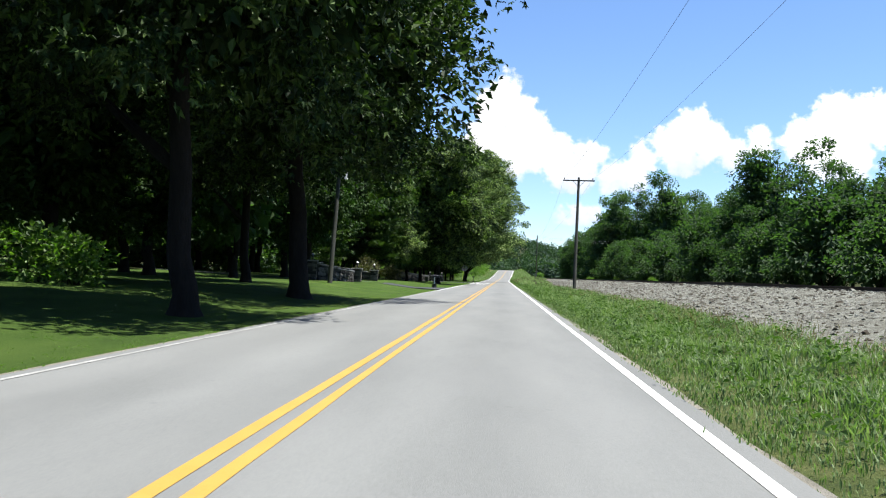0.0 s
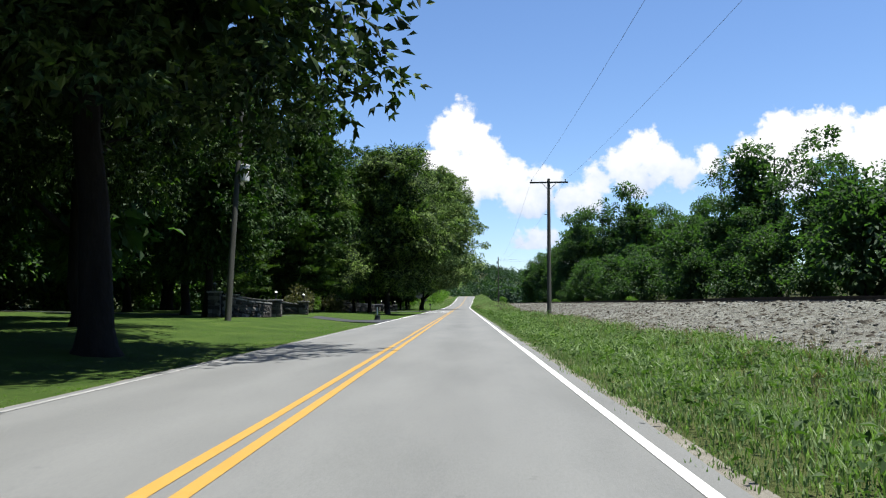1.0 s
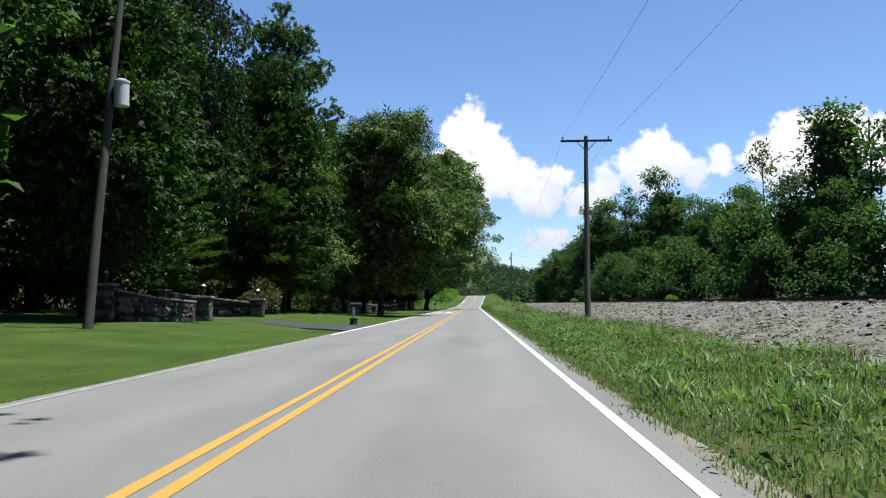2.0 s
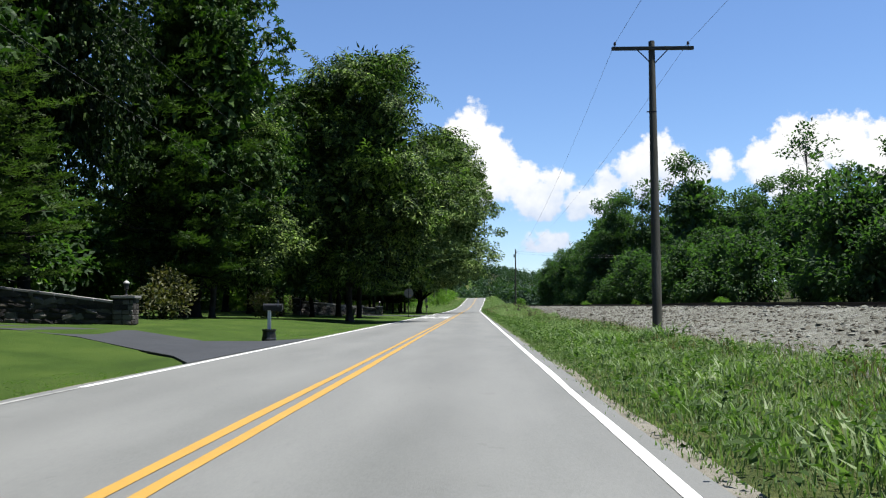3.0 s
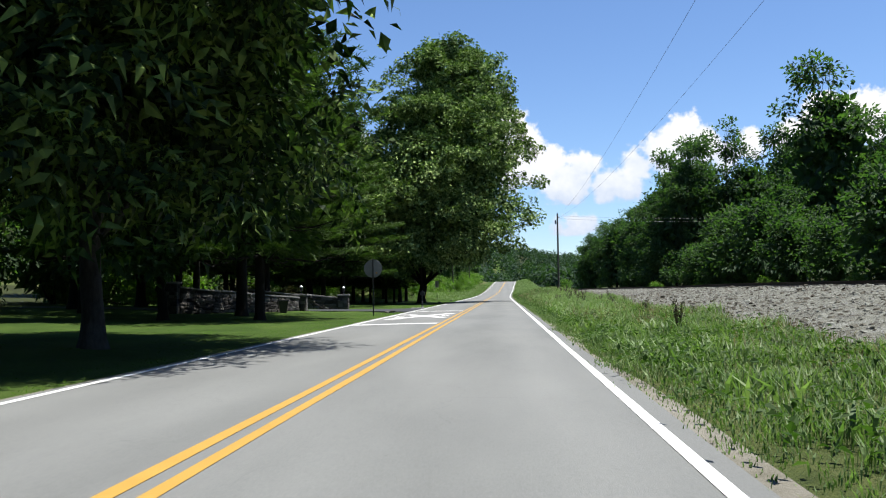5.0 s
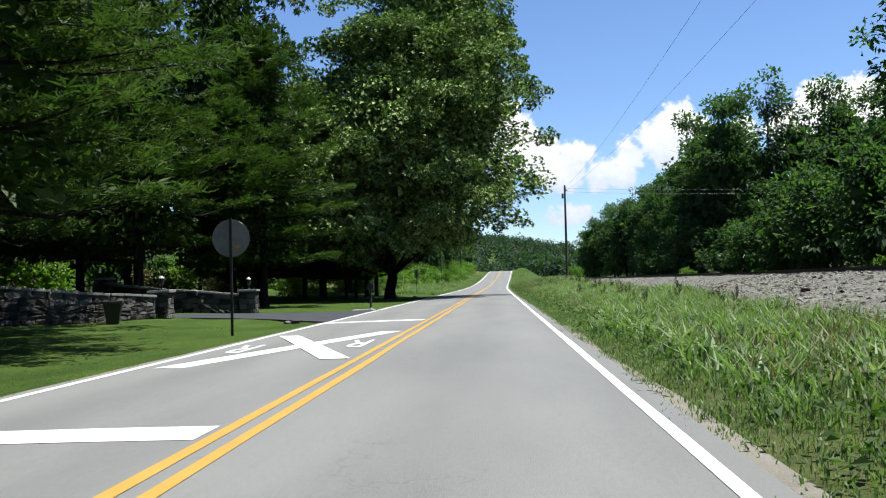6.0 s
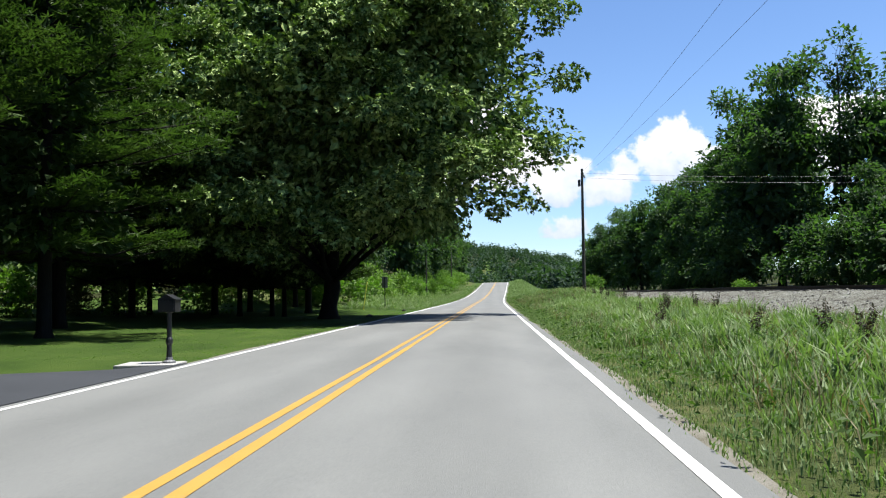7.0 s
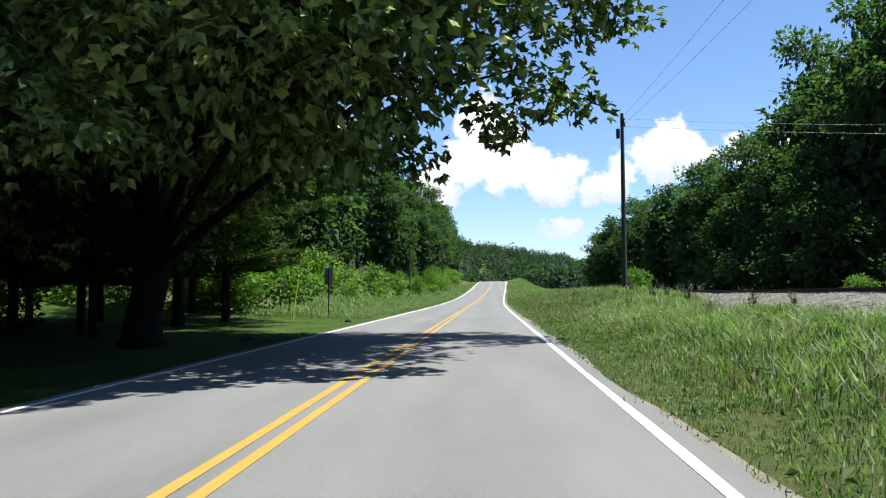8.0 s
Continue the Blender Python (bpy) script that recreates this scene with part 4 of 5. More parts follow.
for kind_, x_, y_, s_ in wood_rows:
    copy_thing(wood[kind_], spin(x_, y_, gz(x_, y_) - 0.05, rnd_wood.uniform(0, 360), s_ * (1.0 if s_ < 1.15 else 0.88), s_ * rnd_wood.uniform(0.95, 1.06)))
# left-hand wood on the bank
for k in range(18):
    y_ = 214 + k * 11 + rnd.uniform(-3, 3)
    x_ = float(road_c(y_)) - (16.0 - 3.5 * float(step(y_, 225, 265)) + rnd.uniform(-0.5, 2))
    copy_thing(wood[k % 2], spin(x_, y_, gz(x_, y_) - 0.05, rnd.uniform(0, 360), rnd.uniform(0.8, 1.0), rnd.uniform(1.0, 1.25)))
for k in range(9):
    y_ = 208 + k * 20 + rnd.uniform(-3, 3)
    x_ = float(road_c(y_)) - (21 + rnd.uniform(-2, 3))
    copy_thing(wood[1], spin(x_, y_, gz(x_, y_) - 0.05, rnd.uniform(0, 360), rnd.uniform(0.95, 1.15), rnd.uniform(1.0, 1.2)))
# woods that close the lawn at the back
for k in range(25):
    y_ = 34 + k * 6.8 + rnd_wood.uniform(-1.5, 1.5)
    x_ = -37 + rnd_wood.uniform(-2.5, 2.0)
    copy_thing(wood[2], spin(x_, y_, gz(x_, y_) - 0.05, rnd_wood.uniform(0, 360), rnd_wood.uniform(1.2, 1.5)))
for x_, y_, s_ in ((-27.5, 82.0, 1.3), (-29.0, 96.0, 1.3), (-33.5, 89.0, 1.4), (-28.0, 27.0, 1.35), (-31.0, 100.0, 1.4), (-30.0, 124.0, 1.35), (-17.6, 124.9, 1.0), (-14.7, 125.5, 0.85), (-34.0, 48.0, 1.4), (-33.0, 66.0, 1.3), (-19.0, 57.0, 1.05), (-25.0, 53.0, 1.15), (-24.0, 36.0, 1.2), (-31.5, 163.0, 1.4), (-28.0, 143.0, 1.4), (-25.5, 168.0, 1.2), (-27.5, 152.0, 1.4), (-25.0, 187.0, 1.2)):
    copy_thing(wood[1], spin(x_, y_, gz(x_, y_) - 0.05, rnd.uniform(0, 360), s_, s_ * 0.95))
for k in range(7):
    y_ = 24 + k * 34 + rnd.uniform(-3, 3)
    x_ = -44 - 0.10 * abs(y_ - 90) + rnd.uniform(-4, 3)
    copy_thing(wood[k % 2], spin(x_, y_, gz(x_, y_) - 0.05, rnd.uniform(0, 360), rnd.uniform(1.15, 1.4), rnd.uniform(1.0, 1.2)))
vine_tree = broadleaf("vine_covered_tree", "narrow tree wrapped to the top in dark creeper", "tree", 41, 15.2, 0.3, 2.5, 170, 26, LEAF_ONE, 0.42, FOREST_LEAF, r0=0.2, spread=1.0, nlimbs=6, squash=0.30, face=0.7, inner=1500, inner_size=0.55, inner_at=0.85)
plant(vine_tree, 29.0, 97.8)
thin_tree = broadleaf("thin_tree", "tall thin tree with sparse leaves and bare limbs", "tree", 42, 23.5, 9.0, 4.2, 60, 16, LEAF_ONE, 0.5, FOREST_LEAF, PALE_BARK, r0=0.2, spread=0.8, nlimbs=22)
plant(thin_tree, 48.3, 171.0, 0, 1.05)
copy_thing(thin_tree, spin(33.0, 214.0, gz(33, 214), 100, 0.98))
hooked_tree = broadleaf("leaning_tree", "leaning tree with a hooked leafy limb above the wood", "tree", 43, 15.5, 8.0, 2.6, 50, 22, LEAF_ONE, 0.42, FOREST_LEAF, r0=0.16, spread=0.7, nlimbs=9, lean=(4.0, -1.0))
plant(hooked_tree, 29.5, 93.0)

# ---- shrubs ----
SHRUBS = "wild shrubs on the bank"
shrub = bush("wild_shrub", "lush bright green wild shrub on the bank", 51, 2.6, 1.9, 64, 13, LEAF_ONE, 0.34, BRIGHT_LEAF, SHRUBS)
plant(shrub, -12.0, 205.0)
for k in range(52):
    y_ = 200 + k * 3.0 + rnd.uniform(-1, 1)
    x_ = float(road_c(y_)) - (8.2 + rnd.uniform(-0.8, 4.2) + (2.5 if y_ < 212 else 0))
    copy_thing(shrub, spin(x_, y_, gz(x_, y_) - 0.05, rnd.uniform(0, 360), rnd.uniform(0.5, 1.15), rnd.uniform(0.5, 1.2)))
for k in range(16):
    x_ = -17 - k * 2.6 + rnd.uniform(-0.6, 0.6)
    y_ = 207 + rnd.uniform(-2, 3) + k * 0.5
    copy_thing(shrub, spin(x_, y_, gz(x_, y_) - 0.05, rnd.uniform(0, 360), rnd.uniform(0.7, 1.3)))
for k in range(7):
    y_ = 97 + k * 21.0 + rnd.uniform(-3, 3)
    x_ = 20.6 + rnd.uniform(-0.4, 0.5)
    copy_thing(shrub, spin(x_, y_, gz(x_, y_) - 0.05, rnd.uniform(0, 360), rnd.uniform(0.3, 0.55)))
for k in range(13):
    y_ = 52 + k * 6.5 + rnd.uniform(-1.5, 1.5)
    x_ = -37.5 + rnd.uniform(-1.5, 1.5)
    copy_thing(shrub, spin(x_, y_, gz(x_, y_) - 0.05, rnd.uniform(0, 360), rnd.uniform(1.3, 1.8)))
copy_thing(shrub, spin(8.9, 207.5, gz(8.9, 207.5) - 0.05, 30, 0.55))
bloom = bush("flowering_shrub", "rounded yellow-green garden shrub beside the lawn", 52, 2.5, 1.7, 80, 20, LEAF_ONE, 0.22, SHRUB_LEAF, "garden shrubs")
plant(bloom, -15.3, 90.0, 0, 0.92)
copy_thing(bloom, spin(-15.0, 110.2, gz(-15.0, 110.2), 100, 0.85))
copy_thing(shrub, spin(-16.4, 28.2, gz(-16.4, 28.2) - 0.05, 200, 0.85, 0.7))
copy_thing(shrub, spin(-14.8, 27.4, gz(-14.8, 27.4) - 0.05, 50, 0.7, 0.6))

for x_, y_, s_ in ((-17.2, 203.5, 0.8), (-22.0, 204.0, 0.8), (-26.8, 203.0, 0.85), (-32.0, 203.5, 0.9), (-24.0, 170.5, 0.9), (-27.0, 174.0, 1.0), (-22.5, 178.0, 0.8), (-29.5, 160.0, 1.1), (-30.5, 166.5, 1.0), (-21.0, 172.5, 0.7)):
    copy_thing(bloom, spin(x_, y_, gz(x_, y_) - 0.05, rnd.uniform(0, 360), s_))
for x_, y_, s_ in ((-14.4, 202.5, 0.9), (-16.6, 201.6, 0.75), (-19.6, 202.0, 0.95), (-22.4, 201.0, 0.8), (-24.6, 202.5, 1.0), (-29.4, 201.5, 0.95), (-34.5, 202.0, 1.0), (-26.0, 158.0, 1.0), (-28.5, 155.0, 1.1), (-25.0, 176.0, 0.9), (-20.5, 179.5, 0.8), (-32.0, 158.5, 1.2), (-18.0, 186.0, 0.8)):
    copy_thing(shrub, spin(x_, y_, gz(x_, y_) - 0.05, rnd.uniform(0, 360), s_))

# ---- far wooded ridge ----


def far_ridge():
    rng = np.random.default_rng(61)
    n = 1150
    y = 430 + 640 * rng.random(n)
    x = rng.uniform(-0.17, 0.22, n) * (y - 60)
    keep = (np.abs(x - road_c(y)) > 12) | (y > 520)
    x, y = x[keep], y[keep]
    n = len(x)
    S = rng.uniform(3.4, 6.5, n)
    C = np.stack([x, y, land(x, y) + S * 0.7], 1)
    # each far tree is a rough heap of leafy faces
    m = 70
    d = unit(rng.normal(size=(n, m, 3)))
    P = C[:, None] + d * S[:, None, None] * np.array((0.85, 0.85, 1.1)) * rng.uniform(0.6, 1.05, (n, m, 1))
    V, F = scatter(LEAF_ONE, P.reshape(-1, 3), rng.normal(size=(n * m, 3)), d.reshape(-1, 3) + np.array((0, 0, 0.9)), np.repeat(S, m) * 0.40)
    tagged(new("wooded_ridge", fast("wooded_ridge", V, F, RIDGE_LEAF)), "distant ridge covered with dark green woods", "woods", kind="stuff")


far_ridge()

# ---- railway ----


def railway():
    prof = [(-0.075, 0), (0.075, 0), (0.07, 0.02), (0.012, 0.035), (0.012, 0.12), (0.036, 0.13), (0.036, 0.165), (-0.036, 0.165), (-0.036, 0.13), (-0.012, 0.12), (-0.012, 0.035), (-0.07, 0.02)]
    track = thing("railway_track", "single railway track with rusty rails on dark sleepers", "railway track", kind="structure")
    ys = np.arange(-60, 420.1, 6.0)
    for x in (13.0, 14.435):
        P = np.array([[(x + px, y, gz(13.7, y) + 0.03 + pz) for px, pz in prof] for y in ys])
        k = len(prof)
        F = []
        for i in range(len(ys) - 1):
            for j in range(k):
                F.append((i * k + j, i * k + (j + 1) % k, (i + 1) * k + (j + 1) % k, (i + 1) * k + j))
        part("rail", fast("rail", P.reshape(-1, 3), F, RAIL_STEEL), None, track)
    tie = box(bmesh.new(), -1.3, -0.115, -0.10, 1.3, 0.115, 0.09, 0.012)
    me = bpy.data.meshes.new("sleeper")
    tie.to_mesh(me)
    tie.free()
    me.materials.append(TIE_WOOD)
    for k in range(290):
        y = -10 + k * 0.95
        ob = new("sleeper", me)
        ob.parent = track
        ob.matrix_basis = pose(13.72 + rnd.uniform(-0.03, 0.03), y, gz(13.7, y) - 0.055, 0, 0, rnd.uniform(-1, 1))


railway()

# ---- poles and wires ----


def insulator():
    return turned([(0.018, -0.02), (0.018, 0.07), (0.05, 0.075), (0.055, 0.11), (0.03, 0.12), (0.045, 0.13), (0.045, 0.17), (0.02, 0.19)], 10)


def utility_pole(name, label, x, y, z, top, r, lean=(0, 0), arm=True, arm_turn=0.0, group="utility poles"):
    ob = thing(name, label, "utility pole", pose(x, y, z), group)
    h = top - z
    V, F = tube([(0, 0, -0.6), (lean[0] * 0.3, lean[1] * 0.3, h * 0.3), (lean[0] * 0.7, lean[1] * 0.7, h * 0.7), (lean[0], lean[1], h)], [r, r * 0.92, r * 0.78, r * 0.66], 14)
    part("post", fast("post", V, F, POLE_WOOD, True), None, ob)
    part("post_top", turned([(r * 0.66, -0.03), (r * 0.66, 0.005), (r * 0.4, 0.03)], 14), POLE_WOOD, ob, at=pose(lean[0], lean[1], h))
    if arm:
        a = box(bmesh.new(), -1.5, -0.06, -0.06, 1.5, 0.06, 0.06, 0.008)
        cross = part("crossarm", a, POLE_WOOD, ob, "weathered timber crossarm", at=pose(lean[0], lean[1] - r * 0.66 - 0.05, h - 0.30, 0, 0, arm_turn))
        for px in (-1.38, 1.30):
            part("insulator", insulator(), PORCELAIN, cross, at=pose(px, 0, 0.06))
        for s in (-1, 1):
            bm = box(bmesh.new(), -0.02, -0.008, -0.42, 0.02, 0.008, 0.42)
            part("brace", bm, DARK_METAL, ob, at=pose(lean[0] + s * 0.30, lean[1] - r * 0.66 - 0.05, h - 0.62, 0, s * 44, arm_turn))
    return ob


POLE_A = (6.42, 78.4)
zA = gz(*POLE_A)
pole_a = utility_pole("utility_pole", "weathered wooden utility pole with one crossarm", *POLE_A, zA, 10.85, 0.17, lean=(0.3, 1.6))
for zz in (7.9,):
    part("step_bolt", box(bmesh.new(), -0.35, -0.02, -0.02, 0.0, 0.02, 0.02), DARK_METAL, pole_a, at=pose(0.15, 0.25, zz - zA))
POLE_C = (7.85, 205.0)
zC = gz(*POLE_C)
pole_c = utility_pole("utility_pole", "slender wooden utility pole beside the railway", *POLE_C, zC, 11.6, 0.15, lean=(0.05, 0), arm=False)
part("bracket", box(bmesh.new(), -0.25, -0.05, -0.05, 1.35, 0.05, 0.05, 0.008), POLE_WOOD, pole_c, at=pose(0.12, -0.10, 11.1 - zC, 0, 0, 78))
part("insulator", insulator(), PORCELAIN, pole_c, at=pose(0.12, -0.2, 11.1 - zC))
part("switch_box", box(bmesh.new(), -0.10, -0.12, -0.28, 0.10, 0.12, 0.28, 0.02), DARK_METAL, pole_c, at=pose(-0.22, -0.1, 10.4 - zC))
POLE_B = (-12.2, 57.1)
zB = gz(*POLE_B)
pole_b = utility_pole("utility_pole", "grey wooden pole with a transformer can on the lawn", *POLE_B, zB - 0.02, 11.6, 0.17, lean=(0.35, 1.3), arm=False)
can = part("transformer", turned([(0.20, 0.0), (0.24, 0.03), (0.24, 0.78), (0.26, 0.80), (0.26, 0.86), (0.14, 0.92)], 20), TRANSFORMER, pole_b, "pale grey transformer can", at=pose(0.65, 0.80, 7.65 - zB))
for a in (0.10, -0.10):
    part("bushing", insulator(), PORCELAIN, can, at=pose(a, 0, 0.90))
part("bracket", box(bmesh.new(), -0.16, -0.05, -0.30, 0.22, 0.05, -0.22, 0.01), DARK_METAL, pole_b, at=pose(0.40, 0.85, 8.3 - zB))
part("bracket", box(bmesh.new(), -0.16, -0.05, -0.04, 0.22, 0.05, 0.04, 0.01), DARK_METAL, pole_b, at=pose(0.40, 0.82, 7.75 - zB))
for (px, py, ph) in ((-10.6, 262.0, 8.0), (-10.4, 312.0, 8.5)):
    zz = gz(px + float(road_c(py)) + 1.81, py)
    utility_pole("utility_pole", "distant wooden pole among roadside weeds", px + float(road_c(py)) + 1.81, py, zz, zz + ph, 0.13, arm=False)
POLE_Z = (5.6, -38.0)
utility_pole("utility_pole", "wooden utility pole behind the start of the road", *POLE_Z, gz(*POLE_Z), 10.9, 0.17)


def wire(a, b, sag, r=0.006, label="thin sagging overhead wire", name="overhead_wire", group="overhead wires"):
    a, b = np.array(a), np.array(b)
    f = np.linspace(0, 1, 25)[:, None]
    P = a * (1 - f) + b * f - np.array((0, 0, sag)) * (4 * f * (1 - f))
    V, F = tube(P, np.full(25, r), 5)
    tagged(new(name, fast(name, V, F, WIRE, True)), label, "wire", group)


topA = (POLE_A[0] + 0.30, POLE_A[1] + 1.45, 10.75)
wire((topA[0] - 1.38, topA[1], topA[2]), (POLE_Z[0] - 1.38, POLE_Z[1], 10.8), 1.6)
wire((topA[0] + 1.30, topA[1], topA[2]), (POLE_Z[0] + 1.30, POLE_Z[1], 10.8), 1.6)
wire((topA[0] - 1.38, topA[1], topA[2]), (POLE_C[0] - 0.1, POLE_C[1] - 0.2, 11.2), 1.7)
wire((topA[0] + 1.30, topA[1], topA[2]), (POLE_C[0] + 0.35, POLE_C[1] + 1.15, 11.2), 1.7)
wire((POLE_C[0] + 0.1, POLE_C[1] - 0.2, 11.25), (62.0, 204.5, 11.6), 1.0, r=0.010)
wire((POLE_C[0] + 0.1, POLE_C[1] + 0.2, 10.9), (62.0, 205.0, 11.0), 1.0, r=0.010)
wire((POLE_B[0] + 0.35, POLE_B[1] + 1.28, 11.5), (-11.2, 128.0, 10.6), 1.2)
wire((POLE_B[0] + 0.65, POLE_B[1] + 0.8, 8.62), (-11.2, 128.0, 7.4), 0.9)
wire((-10.6, 262.0, gz(-10.6, 262) + 7.8), (-10.2, 312.0, gz(-10.2, 312) + 8.2), 0.6)

# ---- stone entrance walls ----


def stone_course_wall(parent, path, heights, thick, seed, z_of):
    """A battered wall of separate field stones on a mortar core along a path on plan."""
    rng = random.Random(seed)
    core = bmesh.new()
    rings = []
    P = [Vector((x, y, 0)) for x, y in path]
    for i, p in enumerate(P):
        d = (P[min(i + 1, len(P) - 1)] - P[max(i - 1, 0)]).normalized()
        n = Vector((-d.y, d.x, 0))
        z0 = z_of(p.x, p.y) - 0.15
        h = heights[i] + 0.15
        rings.append([core.verts.new(p + n * s * (thick / 2 - 0.05) + Vector((0, 0, z0 + zz))) for s, zz in ((-1, 0), (-1, h), (1, h), (1, 0))])
    for a, b in zip(rings, rings[1:]):
        for j in range(4):
            core.faces.new((a[j], a[(j + 1) % 4], b[(j + 1) % 4], b[j]))
    core.faces.new(rings[0])
    core.faces.new(rings[-1][::-1])
    part("mortar_core", core, MORTAR, parent)
    shapes = []
    for k in range(6):
        bm = box(bmesh.new(), -0.5, -0.5, -0.5, 0.5, 0.5, 0.5)
        bmesh.ops.bevel(bm, geom=bm.edges[:], offset=0.14, segments=1, affect="EDGES")
        for v in bm.verts:
            v.co += Vector((rng.uniform(-1, 1), rng.uniform(-1, 1), rng.uniform(-1, 1))) * 0.16
        me = bpy.data.meshes.new("stone")
        bm.to_mesh(me)
        bm.free()
        me.materials.append(FIELD_STONE)
        shapes.append(me)
    L = [0]
    for a, b in zip(P, P[1:]):
        L.append(L[-1] + (b - a).length)

    def along(s):
        i = max(k for k in range(len(L) - 1) if L[k] <= s + 1e-6)
        f = (s - L[i]) / (L[i + 1] - L[i])
        d = (P[i + 1] - P[i]).normalized()
        return P[i].lerp(P[i + 1], f), d, heights[i] * (1 - f) + heights[i + 1] * f

    for side in (-1, 1):
        z = 0.0
        while z < max(heights):
            hh = rng.uniform(0.13, 0.27)
            s = rng.uniform(0, 0.2)
            while s < L[-1] - 0.1:
                w = min(rng.uniform(0.14, 0.62), L[-1] - s)
                p, d, h = along(s + w / 2)
                if z + hh * 0.6 < h:
                    n = Vector((-d.y, d.x, 0)) * side
                    ob = new("stone", rng.choice(shapes))
                    ob.parent = parent
                    q = p + n * (thick / 2 - 0.06 + rng.uniform(-0.012, 0.012))
                    ob.matrix_basis = pose(q.x, q.y, z_of(p.x, p.y) + z + hh / 2, rng.uniform(-6, 6), rng.uniform(-14, 14), math.degrees(math.atan2(d.y, d.x))) @ Matrix.Diagonal((w - 0.02, 0.16, hh - 0.018, 1))
                s += w
            z += hh
    # coping slabs
    s = 0.0
    while s < L[-1] - 0.2:
        w = min(rng.uniform(0.5, 0.9), L[-1] - s)
        p, d, h = along(s + w / 2)
        p2, _, h2 = along(min(s + w, L[-1] - 0.01))
        p1, _, h1 = along(s)
        bm = box(bmesh.new(), -w / 2 + 0.008, -thick / 2 - 0.05, -0.045, w / 2 - 0.008, thick / 2 + 0.05, 0.045, 0.015)
        part("coping_slab", bm, CAP_STONE, parent, at=pose(p.x, p.y, z_of(p.x, p.y) + h + 0.04, 0, -math.degrees(math.atan2(h2 - h1 + z_of(p2.x, p2.y) - z_of(p1.x, p1.y), w)), math.degrees(math.atan2(d.y, d.x))))
        s += w


def pier(x, y, h, w, seed, turn=0.0, lamp=True):
    ob = thing("stone_pier", "square field-stone gate pier with a flat cap", "gate pier", pose(x, y, gz(x, y), 0, 0, turn), "stone gate piers")
    rng = random.Random(seed)
    part("mortar_core", box(bmesh.new(), -w / 2 + 0.05, -w / 2 + 0.05, -0.2, w / 2 - 0.05, w / 2 - 0.05, h), MORTAR, ob)
    for face in range(4):
        z = 0.0
        while z < h - 0.08:
            hh = min(rng.uniform(0.16, 0.25), h - z)
            s = -w / 2
            while s < w / 2 - 0.05:
                ww = min(rng.uniform(0.22, 0.42), w / 2 - s)
                bm = box(bmesh.new(), -ww / 2 + 0.01, -0.08, -hh / 2 + 0.009, ww / 2 - 0.01, 0.08, hh / 2 - 0.009)
                bmesh.ops.bevel(bm, geom=bm.edges[:], offset=0.02, segments=1, affect="EDGES")
                for v in bm.verts:
                    v.co += Vector((rng.uniform(-1, 1), rng.uniform(-1, 1), rng.uniform(-1, 1))) * 0.010
                c = Matrix.Rotation(face * math.pi / 2, 4, "Z") @ Matrix.Translation((s + ww / 2, -w / 2 + 0.07, z + hh / 2))
                part("stone", bm, FIELD_STONE, ob, at=c)
                s += ww
            z += hh
    part("cap", box(bmesh.new(), -w / 2 - 0.07, -w / 2 - 0.07, h, w / 2 + 0.07, w / 2 + 0.07, h + 0.10, 0.02), CAP_STONE, ob, "pale flat cap stone")
    if lamp:
        lantern(x, y, gz(x, y) + h + 0.10)
    return ob


def lantern(x, y, z):
    ob = thing("post_lantern", "small black lantern with a pale dome on a stone pier", "lantern", pose(x, y, z), "lanterns on the piers")
    part("foot", turned([(0.09, 0.0), (0.09, 0.03), (0.035, 0.06), (0.035, 0.20), (0.07, 0.22)], 12), BLACK_PAINT, ob)
    part("cage", turned([(0.06, 0.22), (0.085, 0.25), (0.09, 0.42), (0.08, 0.45)], 12), BLACK_PAINT, ob)
    part("dome", turned([(0.115, 0.45), (0.108, 0.48), (0.065, 0.53), (0.015, 0.56)], 14), LAMP_GLASS, ob, "pale domed lantern top")


def wing_wall(path, heights, seed, label):
    ob = thing("stone_wall", label, "stone wall", None, "stone wing walls")
    stone_course_wall(ob, path, heights, 0.42, seed, gz)
    return ob


wing_wall([(-12.95, 142.3), (-13.7, 140.2), (-14.8, 138.2), (-16.2, 136.4), (-17.8, 135.2)], [0.80, 0.92, 1.08, 1.25, 1.42], 71, "curved field-stone wing wall rising away from the driveway")
wing_wall([(-11.55, 148.75), (-13.2, 148.5), (-15.2, 148.9), (-17.2, 150.0), (-19.2, 151.8)], [0.80, 0.90, 1.02, 1.18, 1.35], 72, "field-stone wing wall on the far side of the driveway")
wing_wall([(-12.7, 68.6), (-13.7, 67.1), (-14.4, 66.4), (-15.1, 65.9)], [0.85, 1.0, 1.15, 1.3], 73, "shaded field-stone wing wall beside the driveway")
wing_wall([(-12.95, 79.5), (-14.4, 79.35), (-16.0, 79.1), (-17.5, 78.7)], [0.75, 0.95, 1.12, 1.28], 74, "field-stone wing wall rising from the far gate pier")
for i_, (x_, y_, h_, lamp_) in enumerate(((-11.15, 148.7, 0.98, True), (-12.75, 142.75, 0.98, True), (-18.1, 134.9, 1.65, True), (-19.6, 152.1, 1.55, True), (-12.4, 69.1, 1.05, True), (-12.57, 79.4, 0.95, True), (-15.4, 65.6, 1.5, True), (-17.9, 78.5, 1.40, True))):
    pier(x_, y_, h_, 0.72, 80 + i_, rnd.uniform(-8, 8), lamp_)

# ---- roadside furniture ----


